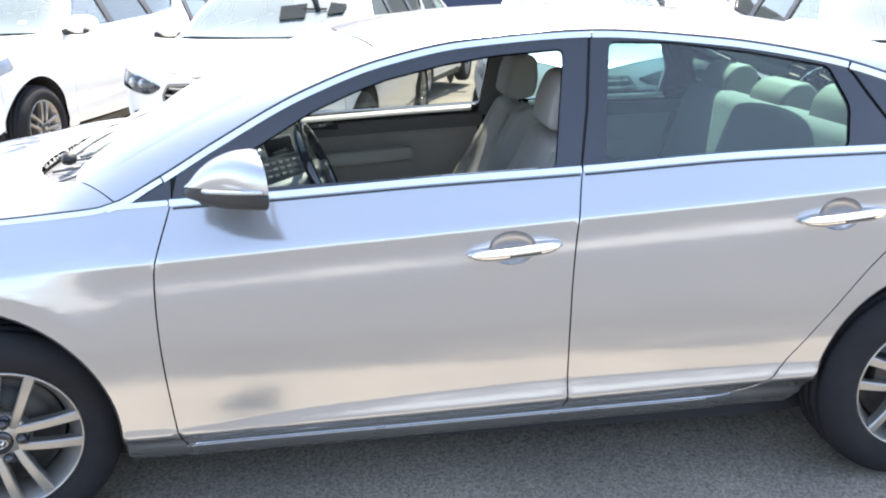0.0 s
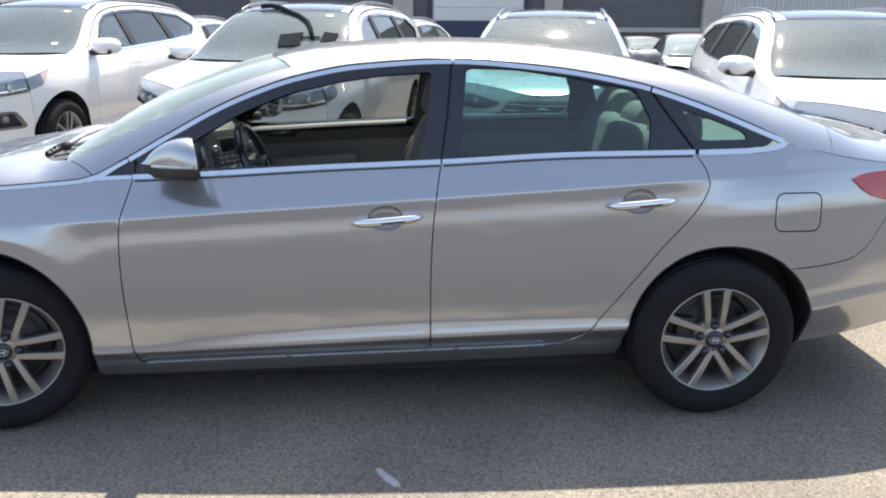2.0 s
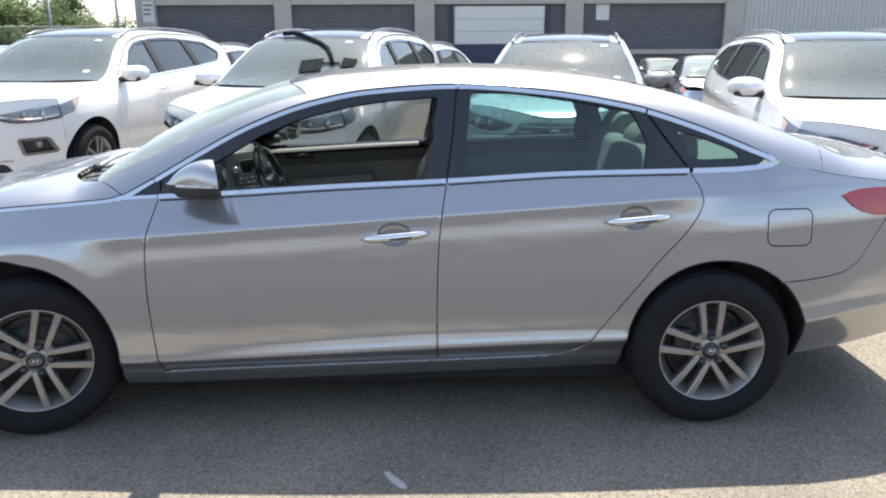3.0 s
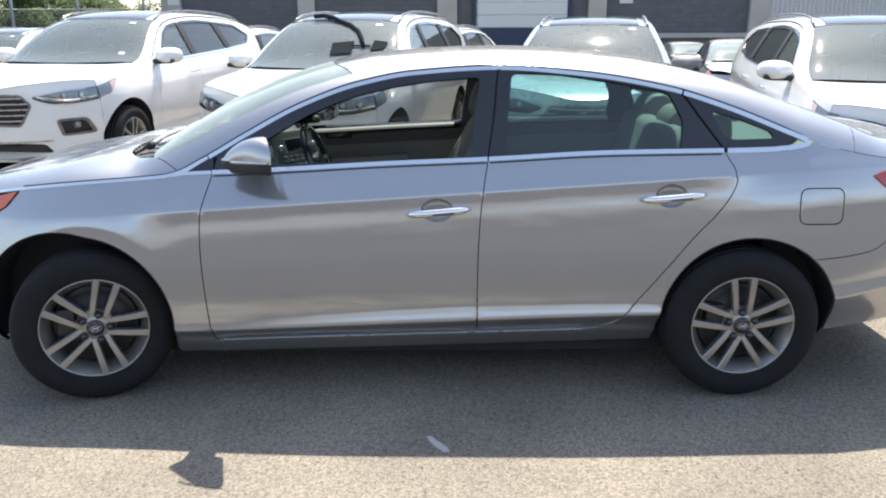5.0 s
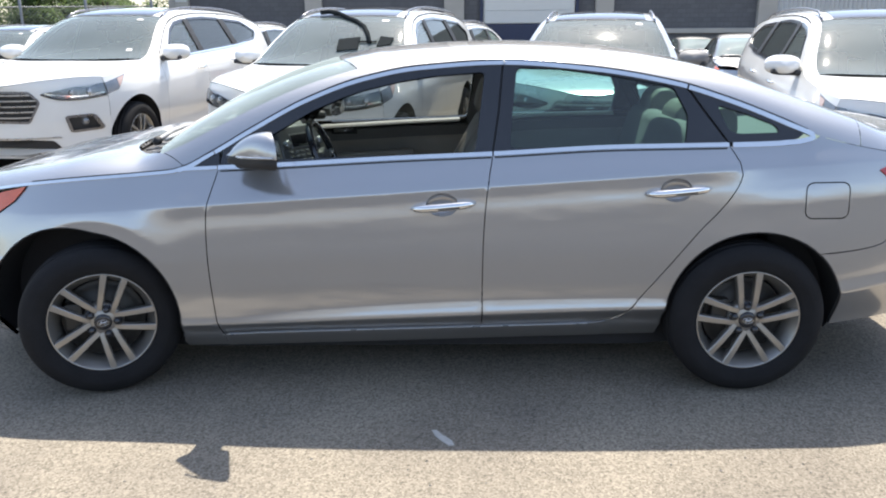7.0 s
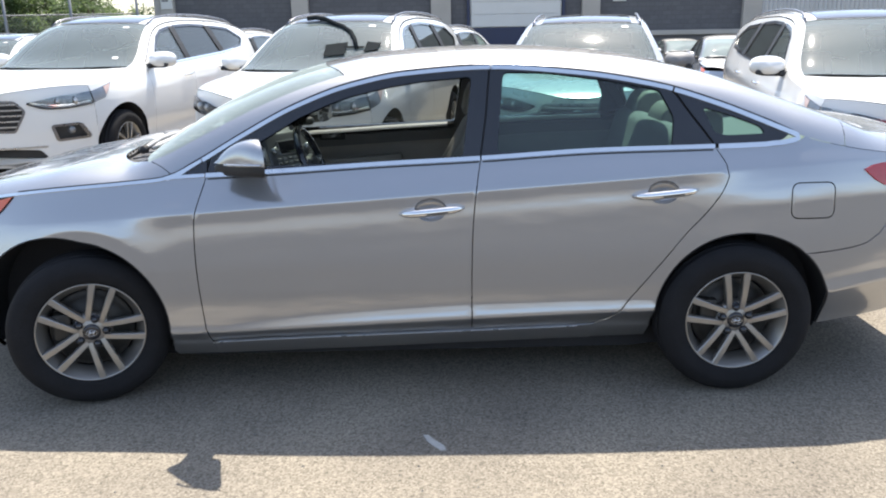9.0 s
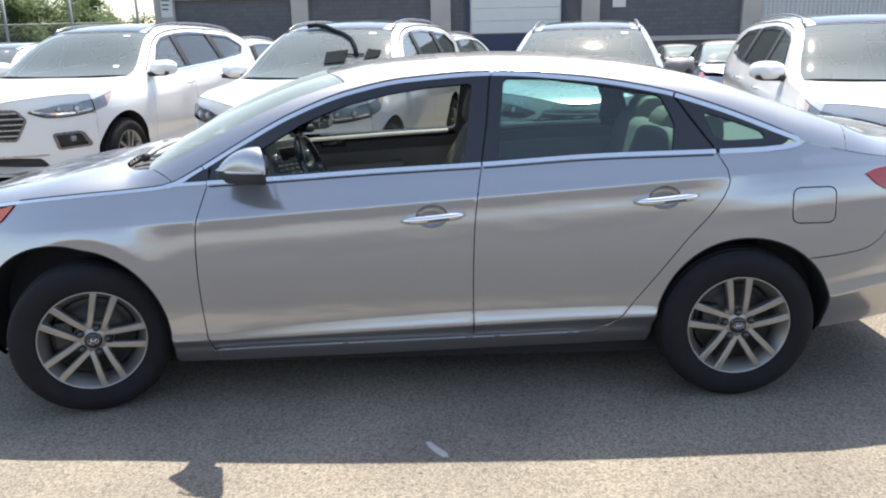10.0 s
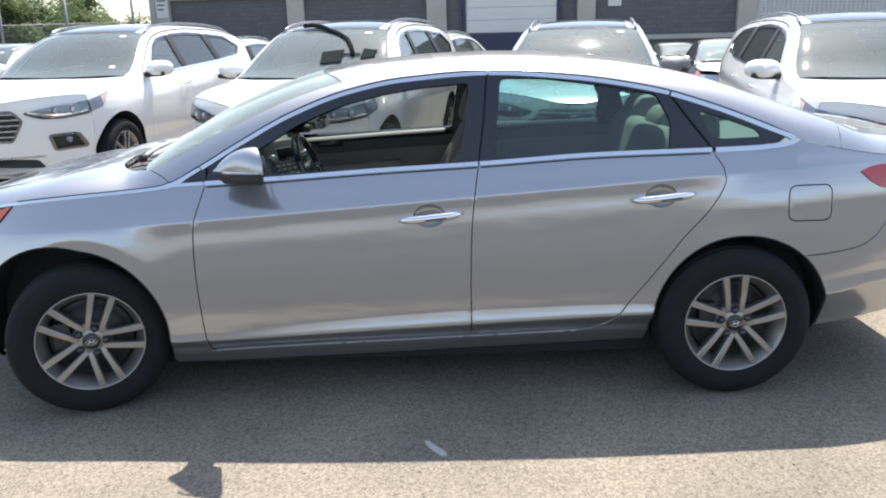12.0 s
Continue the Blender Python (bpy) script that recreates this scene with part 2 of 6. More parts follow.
def lines(pts, step=0.04):
    """A straight-sided line through the points, with even steps."""
    out = []
    for a, b in zip(pts, pts[1:]):
        n = max(1, int(math.dist(a, b) / step))
        out += [tuple(a[j] + (b[j] - a[j]) * k / n for j in range(len(a))) for k in range(n)]
    return out + [tuple(pts[-1])]


def arc(cx, cz, r, a0, a1, n=28, squash=1.0):
    return [(cx + r * math.cos(radians(a0 + (a1 - a0) * k / n)), cz + squash * r * math.sin(radians(a0 + (a1 - a0) * k / n))) for k in range(n + 1)]


def inside(poly, q):
    p, x, y = np.array(poly), q[:, 0], q[:, 1]
    a, b = p, np.roll(p, -1, axis=0)
    hit = np.zeros(len(q), bool)
    for (x0, y0), (x1, y1) in zip(a, b):
        if y0 != y1:
            hit ^= ((y0 > y) != (y1 > y)) & (x < (x1 - x0) * (y - y0) / (y1 - y0) + x0)
    return hit


def clean(poly, least=0.002):
    out = []
    for p in poly:
        if not out or math.dist(p, out[-1]) > least:
            out.append(tuple(p))
    if math.dist(out[0], out[-1]) < least:
        out.pop()
    return out


def shrunk(poly, by):
    p = np.array(poly, float)
    area = 0.5 * np.sum(p[:, 0] * np.roll(p[:, 1], -1) - np.roll(p[:, 0], -1) * p[:, 1])
    e = np.roll(p, -1, axis=0) - p
    e /= np.maximum(np.linalg.norm(e, axis=1, keepdims=True), 1e-9)
    nrm = np.stack([-e[:, 1], e[:, 0]], 1) * (1 if area > 0 else -1)
    m = nrm + np.roll(nrm, 1, axis=0)
    m /= np.maximum(np.linalg.norm(m, axis=1, keepdims=True), 0.35)
    return [tuple(q) for q in p + by * m]


def surface(lift, uv, sign):
    """Places and outward normals of a surface at (u, v)."""
    uv = np.asarray(uv, float)
    e = 0.004
    p = lift(uv[:, 0], uv[:, 1])
    du = lift(uv[:, 0] + e, uv[:, 1]) - lift(uv[:, 0] - e, uv[:, 1])
    dv = lift(uv[:, 0], uv[:, 1] + e) - lift(uv[:, 0], uv[:, 1] - e)
    n = np.cross(du, dv) * sign
    return p, n / np.maximum(np.linalg.norm(n, axis=1, keepdims=True), 1e-12)


def panel(name, outline, lift, mat, parent, holes=(), hu=0.09, hv=0.022, off=0.0, rim=0.018, gap=0.0022, sign=1, label="", rows=()):
    """A sheet of bodywork: the outline, in the surface's own (u, v), lifted onto the surface, with its rim turned inwards."""
    from mathutils.geometry import delaunay_2d_cdt
    loops = [shrunk(clean(outline), gap)] + [shrunk(clean(h), -gap) for h in holes]
    flat, edges = [], []
    for lp in loops:
        k = len(flat)
        flat += lp
        edges += [(k + i, k + (i + 1) % len(lp)) for i in range(len(lp))]
    lo, hi = np.min(loops[0], axis=0), np.max(loops[0], axis=0)
    gu, gv = np.meshgrid(np.arange(lo[0] + hu / 2, hi[0], hu), np.arange(lo[1] + hv / 2, hi[1], hv))
    g = np.stack([gu.ravel(), gv.ravel()], 1)
    if len(g):
        ok = inside(shrunk(loops[0], min(hu, hv) * 0.4), g)
        for lp in loops[1:]:
            ok &= ~inside(shrunk(lp, -min(hu, hv) * 0.4), g)
        g = g[ok]
    for row in rows:
        # points along a crease, so that it stays crisp
        us = np.arange(lo[0] + 0.012, hi[0] - 0.012, 0.02)
        r = np.stack([us, row(us)], 1)
        r = r[inside(shrunk(loops[0], 0.004), r)]
        for lp in loops[1:]:
            r = r[~inside(shrunk(lp, -0.004), r)]
        if len(g):
            g = g[abs(g[:, 1] - row(g[:, 0])) > 0.6 * hv]
        g = np.vstack([g, r])
    pts = [Vector((u / hu, v / hv)) for u, v in flat] + [Vector((u / hu, v / hv)) for u, v in g]
    vv, ee, ff, *_ = delaunay_2d_cdt(pts, edges, [], 0, 1e-5)
    uv = np.array([(v.x * hu, v.y * hv) for v in vv])
    tri = np.array([f for f in ff if len(f) == 3])
    mid = uv[tri].mean(axis=1)
    keep = inside(loops[0], mid)
    for lp in loops[1:]:
        keep &= ~inside(lp, mid)
    tri = tri[keep]
    a, b, c = uv[tri[:, 0]], uv[tri[:, 1]], uv[tri[:, 2]]
    ar = (b - a)[:, 0] * (c - a)[:, 1] - (b - a)[:, 1] * (c - a)[:, 0]
    tri = tri[abs(ar) > 1e-9]
    ar = ar[abs(ar) > 1e-9]
    flip = (ar < 0) if sign > 0 else (ar > 0)
    tri[flip] = tri[flip][:, ::-1]
    p, n = surface(lift, uv, sign)
    p = p + n * off
    verts, norms, faces = list(p), list(n), [tuple(t) for t in tri]
    if rim:
        for lp in loops:
            q, m = surface(lift, np.array(lp), sign)
            q = q + m * off
            t = np.roll(q, -1, axis=0) - np.roll(q, 1, axis=0)
            o = np.cross(t, m)
            o /= np.maximum(np.linalg.norm(o, axis=1, keepdims=True), 1e-9)
            k, c = len(verts), len(lp)
            verts += list(q) + list(q - m * rim)
            l2 = np.array(lp)
            area = np.sum(l2[:, 0] * np.roll(l2[:, 1], -1) - np.roll(l2[:, 0], -1) * l2[:, 1])
            s = (1 if area > 0 else -1) * sign
            if lp is not loops[0]:
                s = -s
            norms += list(o * s + m * 0.5) + list(o * s)
            faces += [(k + i, k + (i + 1) % c, k + c + (i + 1) % c, k + c + i) for i in range(c)]
    return part(name, verts, faces, mat, parent, label, norms)


def grid(name, f, ns, nt, mat, parent, sign=1, label="", s_at=None, t_at=None, rim=0.0):
    """A sheet f(s, t) over 0..1 by 0..1, with smooth normals."""
    s_at = np.linspace(0, 1, ns) if s_at is None else np.asarray(s_at)
    t_at = np.linspace(0, 1, nt) if t_at is None else np.asarray(t_at)
    S, T = np.meshgrid(s_at, t_at, indexing="ij")
    p, n = surface(f, np.stack([S.ravel(), T.ravel()], 1), sign)
    a, b = len(s_at), len(t_at)
    faces = [(i * b + j, (i + 1) * b + j, (i + 1) * b + j + 1, i * b + j + 1) for i in range(a - 1) for j in range(b - 1)]
    verts, norms = list(p), list(n)
    if rim:
        ring = [i * b for i in range(a)] + [(a - 1) * b + j for j in range(1, b)] + [i * b + b - 1 for i in range(a - 2, -1, -1)] + [j for j in range(b - 2, 0, -1)]
        k, c = len(verts), len(ring)
        verts += [p[i] for i in ring] + [p[i] - n[i] * rim for i in ring]
        norms += [n[i] for i in ring] * 2
        faces += [(k + i, k + (i + 1) % c, k + c + (i + 1) % c, k + c + i) for i in range(c)]
    if sign < 0:
        faces = [f_[::-1] for f_ in faces]
    return part(name, verts, faces, mat, parent, label, norms)


def ribbon(pts, width):
    """The outline of a strip along a line; width is one number or one for each end."""
    p = np.array(pts, float)
    w = np.linspace(*width, len(p)) if isinstance(width, tuple) else np.full(len(p), width)
    t = np.gradient(p, axis=0)
    t /= np.linalg.norm(t, axis=1, keepdims=True)
    n = np.stack([-t[:, 1], t[:, 0]], 1)
    return [tuple(q) for q in p + n * w[:, None] / 2] + [tuple(q) for q in (p - n * w[:, None] / 2)[::-1]]


def tube(name, pts, r, mat, parent=None, label="", seg=8, closed=False):
    """A round bar along a line of points; r is one radius or one for each point."""
    p = np.array(pts, float)
    n = len(p)
    r = np.full(n, r) if np.isscalar(r) else np.asarray(r, float)
    t = (np.roll(p, -1, 0) - np.roll(p, 1, 0)) if closed else np.gradient(p, axis=0)
    t /= np.maximum(np.linalg.norm(t, axis=1, keepdims=True), 1e-9)
    up = np.array((0, 0, 1.0)) if abs(t[0][2]) < 0.9 else np.array((1.0, 0, 0))
    verts = []
    for i in range(n):
        a = np.cross(t[i], up)
        a /= max(np.linalg.norm(a), 1e-9)
        b = np.cross(a, t[i])
        up = b
        verts += [p[i] + r[i] * (math.cos(2 * math.pi * k / seg) * a + math.sin(2 * math.pi * k / seg) * b) for k in range(seg)]
    m = n if closed else n - 1
    faces = [(i * seg + k, i * seg + (k + 1) % seg, ((i + 1) % n) * seg + (k + 1) % seg, ((i + 1) % n) * seg + k) for i in range(m) for k in range(seg)]
    if not closed:
        faces += [tuple(range(seg))[::-1], tuple((n - 1) * seg + k for k in range(seg))]
    return part(name, verts, faces, mat, parent, label)


def lathe(profile, seg=64):
    """Rings of (radius, depth) about the y axis: verts and faces."""
    verts = [(r * math.cos(2 * math.pi * k / seg), d, r * math.sin(2 * math.pi * k / seg)) for r, d in profile for k in range(seg)]
    faces = [(i * seg + k, i * seg + (k + 1) % seg, (i + 1) * seg + (k + 1) % seg, (i + 1) * seg + k) for i in range(len(profile) - 1) for k in range(seg)]
    return verts, faces


def solid_outline(name, pts, m, depth, mat, parent, bevel=0.01, label="", seg=2):
    """A plate cut to an outline (x, z), of the given depth along y, its edges rounded, placed by m."""
    bm = bmesh.new()
    vs = [bm.verts.new((x, -depth / 2, z)) for x, z in pts]
    f = bm.faces.new(vs)
    bmesh.ops.recalc_face_normals(bm, faces=[f])
    ex = bmesh.ops.extrude_face_region(bm, geom=[f])["geom"]
    bmesh.ops.translate(bm, vec=(0, depth, 0), verts=[v for v in ex if isinstance(v, bmesh.types.BMVert)])
    if bevel:
        bmesh.ops.bevel(bm, geom=list(bm.edges), offset=bevel, segments=seg, profile=0.5, affect="EDGES", clamp_overlap=True)
    bmesh.ops.transform(bm, matrix=m, verts=list(bm.verts))
    return bm_part(name, bm, mat, parent, label)


# ---- wheels ----
def wheel(parent, m, R, rim_r, turn, mirror=False, spokes=5):
    """A tyre with its alloy rim: twin spokes, hub, nuts and cap. The outer face looks along -y."""
    tyre = [(rim_r - 0.006, 0.012), (rim_r + 0.004, -0.004), (rim_r + 0.02, -0.012), (rim_r + 0.05, -0.020), (R - 0.055, -0.019), (R - 0.03, -0.010), (R - 0.015, 0.003), (R - 0.005, 0.018),
            (R - 0.002, 0.035), (R - 0.010, 0.037), (R - 0.010, 0.044), (R, 0.046), (R + 0.001, 0.075), (R - 0.009, 0.077), (R - 0.009, 0.086), (R + 0.001, 0.088), (R + 0.001, 0.115), (R - 0.009, 0.117), (R - 0.009, 0.126), (R, 0.128), (R - 0.003, 0.165), (R - 0.03, 0.195), (rim_r, 0.20)]
    v, f = lathe(tyre, 72)
    w = part("wheel", v, f, RUBBER, parent)
    w.matrix_basis = m
    tagged(w, "worn black rubber tyre on a twin-spoke alloy rim")
    v, f = lathe([(rim_r + 0.004, 0.010), (rim_r + 0.001, -0.003), (rim_r - 0.003, -0.005), (rim_r - 0.006, -0.001), (rim_r - 0.011, 0.008), (rim_r - 0.026, 0.03), (rim_r - 0.040, 0.06), (rim_r - 0.044, 0.17)], 72)
    part("rim", v, f, ALLOY, w, "grey twin-spoke alloy rim")
    v, f = lathe([(rim_r - 0.05, 0.075), (0.145, 0.070), (0.142, 0.062), (0.055, 0.062), (0.0005, 0.062)], 48)
    part("brake_disc", v, f, STEEL, w, "dull steel brake disc")
    part("wheel_back", [(0, 0.13, 0)] + [((rim_r - 0.02) * math.cos(a), 0.13, (rim_r - 0.02) * math.sin(a)) for a in np.linspace(0, 2 * math.pi, 33)], [(0, i, i + 1) for i in range(1, 33)], DARK, w)
    bm = bmesh.new()
    box_bm((0.075, 0.06, 0.12), Matrix.Translation((-0.115, 0.055, 0.03)), 0.012, 2, bm)
    bm_part("brake_caliper", bm, STEEL, w)
    hub_v, hub_f = lathe([(0.0005, 0.008), (0.034, 0.008), (0.042, 0.012), (0.072, 0.016), (0.082, 0.024), (0.085, 0.06)], 40)
    part("hub", hub_v, hub_f, ALLOY, w)
    cap_v, cap_f = lathe([(0.0005, -0.001), (0.027, 0.000), (0.035, 0.003), (0.038, 0.012)], 32)
    part("hub_cap", cap_v, cap_f, GLOSS_BLACK, w, "black centre cap with a silver emblem")
    ring = [(0.022 * math.cos(a), -0.0025, 0.0135 * math.sin(a)) for a in np.linspace(0, 2 * math.pi, 28, endpoint=False)]
    tube("emblem", ring, 0.0009, CHROME, w, "silver oval emblem", 6, True)
    for bar in ([(-0.013, -0.003, -0.008), (-0.005, -0.003, 0.009)], [(0.005, -0.003, -0.009), (0.013, -0.003, 0.008)], [(-0.009, -0.003, -0.002), (0.0, -0.0035, 0.001), (0.009, -0.003, 0.002)]):
        tube("emblem", bar, 0.0024, CHROME, w, "slanted silver bar", 6)
    for k in range(spokes):
        a = turn + 360 / spokes * k
        for side in (-1, 1):
            sm = Matrix.Rotation(radians(a), 4, "Y") @ Matrix.Diagonal((side, 1, 1, 1))
            rows = []
            for r, o, hw, y0, dp in [(0.045, 0.027, 0.013, 0.012, 0.035), (0.080, 0.030, 0.0135, 0.003, 0.035), (0.13, 0.035, 0.0142, -0.002, 0.032), (0.17, 0.039, 0.0150, -0.003, 0.03), (rim_r - 0.005, 0.044, 0.0165, -0.002, 0.03)]:
                rows.append([(o - hw, y0 + dp, r), (o - hw * 0.95, y0 + 0.004, r), (o - hw * 0.7, y0, r), (o + hw * 0.7, y0, r), (o + hw * 0.95, y0 + 0.004, r), (o + hw, y0 + dp, r)])
            vs = [q for row in rows for q in row]
            fs = [(i * 6 + j, i * 6 + j + 1, (i + 1) * 6 + j + 1, (i + 1) * 6 + j) for i in range(len(rows) - 1) for j in range(5)]
            vs = [tuple(sm @ Vector(q)) for q in vs]
            if side < 0:
                fs = [q[::-1] for q in fs]
            sp = part("spoke", vs, fs, ALLOY, w)
            sp.data.set_sharp_from_angle(angle=radians(35))
        nm = Matrix.Rotation(radians(a), 4, "Y") @ Matrix.Translation((0, 0.008, 0.058))
        v, f = lathe([(0.0005, -0.015), (0.008, -0.014), (0.0145, -0.006), (0.0165, 0.002), (0.0170, 0.006), (0.0215, 0.006), (0.023, 0.02)], 16)
        part("wheel_nut", [tuple(nm @ Vector(q)) for q in v], f, GLOSS_BLACK, w)
    return w


# ---- car bodies: a side surface y(x, z), and a top surface z(x, across) ----
def edge_spread(n):
    """Steps across the body, closer together at its two edges."""
    t = np.linspace(-1, 1, n)
    return 0.5 + 0.5 * np.sign(t) * (1 - (1 - abs(t)) ** 1.8)


class Body:
    """The outer form of a car: x runs back from the front axle, y from the near flank to the far one."""

    def __init__(self, centre, knots, taper, rail, crown, round_=0.45, sharp=12):
        self.yc, self.knots, self.taper, self.rail_k, self.crown_k, self.round_, self.sharp = centre, knots, taper, np.array(rail).T, np.array(crown).T, round_, sharp

    def side(self, x, z):
        x, z = np.broadcast_arrays(np.asarray(x, float), np.asarray(z, float))
        ks = self.knots(x.ravel())
        Z = np.stack([np.broadcast_to(a, x.size) for a, _ in ks]).astype(float)
        Y = np.stack([np.broadcast_to(b, x.size) for _, b in ks]).astype(float)
        return (pchip_rows(Z, Y, z.ravel()) + self.taper(x.ravel())).reshape(x.shape)

    def near(self, u, v):
        return np.stack([u, self.side(u, v), v], -1)

    def far(self, u, v):
        return np.stack([u, 2 * self.yc - self.side(u, v), v], -1)

    def rail(self, x):
        return pchip(*self.rail_k, x)

    def top(self, x, u, drop=0.0):
        zr, zc = self.rail(x), pchip(*self.crown_k, x)
        yr = self.side(x, zr)
        a = np.clip(abs(u), 0, 1.2)
        r = self.round_(x) if callable(self.round_) else self.round_
        g = (1 - r) * (1 - a**2) + r * (1 - a**self.sharp)
        return np.stack([x, self.yc + u * (self.yc - yr), zr + (zc - zr) * g - drop], -1)

    def sheet(self, name, x0, x1, u0, u1, mat, parent, ns=24, nt=33, drop=0.0, label="", rim=0.0):
        """A piece of the top between two lines across (functions of u) and between u0 and u1."""
        def f(s, t):
            u = u0 + (u1 - u0) * t
            return self.top(x0(u) + (x1(u) - x0(u)) * s, u, drop)
        ends = edge_spread(nt) if (u0 <= -0.99 and u1 >= 0.99) else np.linspace(0, 1, nt)
        return grid(name, f, ns, nt, mat, parent, 1, label, None, ends, rim)


def both(body):
    return ((body.near, 1), (body.far, -1))


def rounded(pts, r=0.03, n=4):
    """The outline with its corners rounded."""
    out = []
    for i in range(len(pts)):
        a, b, c = (np.array(pts[i - 1], float), np.array(pts[i], float), np.array(pts[(i + 1) % len(pts)], float))
        k = min(r, 0.45 * np.linalg.norm(a - b), 0.45 * np.linalg.norm(c - b))
        p, q = b + (a - b) / np.linalg.norm(a - b) * k, b + (c - b) / np.linalg.norm(c - b) * k
        for j in range(n + 1):
            t = j / n
            out.append(tuple((1 - t) ** 2 * p + 2 * t * (1 - t) * b + t**2 * q))
    return out


def seat(parent, m, mat):
    """A front seat: cushion, backrest with bolsters, headrest on two posts. The sitter looks along -x."""
    w = 0.50
    cushion = [(-0.46, 0.0), (-0.47, 0.09), (-0.40, 0.14), (-0.05, 0.10), (0.08, 0.09), (0.10, -0.04), (-0.40, -0.06)]
    s = solid_outline("front_seat", cushion, Matrix.Identity(4), w, mat, parent, 0.03, "grey-beige cloth front seat", 3)
    s.matrix_basis = m
    back = [(0.00, 0.02), (0.10, -0.02), (0.17, 0.05), (0.27, 0.36), (0.33, 0.60), (0.32, 0.64), (0.27, 0.655), (0.21, 0.63), (0.13, 0.36), (0.04, 0.14)]
    back = [(x + 0.22 * max(0, z - 0.05), z) for x, z in back]
    n = len(back)
    for nm, y0, y1, sc in (("bolster", -w / 2, -w / 2 + 0.09, 1.0), ("backrest", -w / 2 + 0.09, w / 2 - 0.09, 0.9), ("bolster", w / 2 - 0.09, w / 2, 1.0)):
        bm = bmesh.new()
        made = [[bm.verts.new((x + (0.03 if sc < 1 and x < 0.32 else 0.0) + (0.05 * max(0, z - 0.4) if sc == 1 else 0), y, z)) for x, z in back] for y in (y0, y1)]
        for i in range(n):
            bm.faces.new((made[0][i], made[0][(i + 1) % n], made[1][(i + 1) % n], made[1][i]))
        bm.faces.new(made[0])
        bm.faces.new(made[1][::-1])
        bmesh.ops.bevel(bm, geom=list(bm.edges), offset=0.022, segments=3, profile=0.5, affect="EDGES", clamp_overlap=True)
        bm_part(nm, bm, mat, s)
    head = [(-0.02, 0.0), (0.00, 0.10), (0.03, 0.165), (0.08, 0.175), (0.12, 0.15), (0.125, 0.06), (0.11, 0.0), (0.05, -0.015)]
    solid_outline("headrest", head, Matrix.Translation((0.345, 0, 0.68)), 0.27, mat, s, 0.032, "", 4)
    for y in (-0.06, 0.06):
        tube("headrest_post", [(0.40, y, 0.60), (0.41, y, 0.72)], 0.006, BLACK, s)
    return s


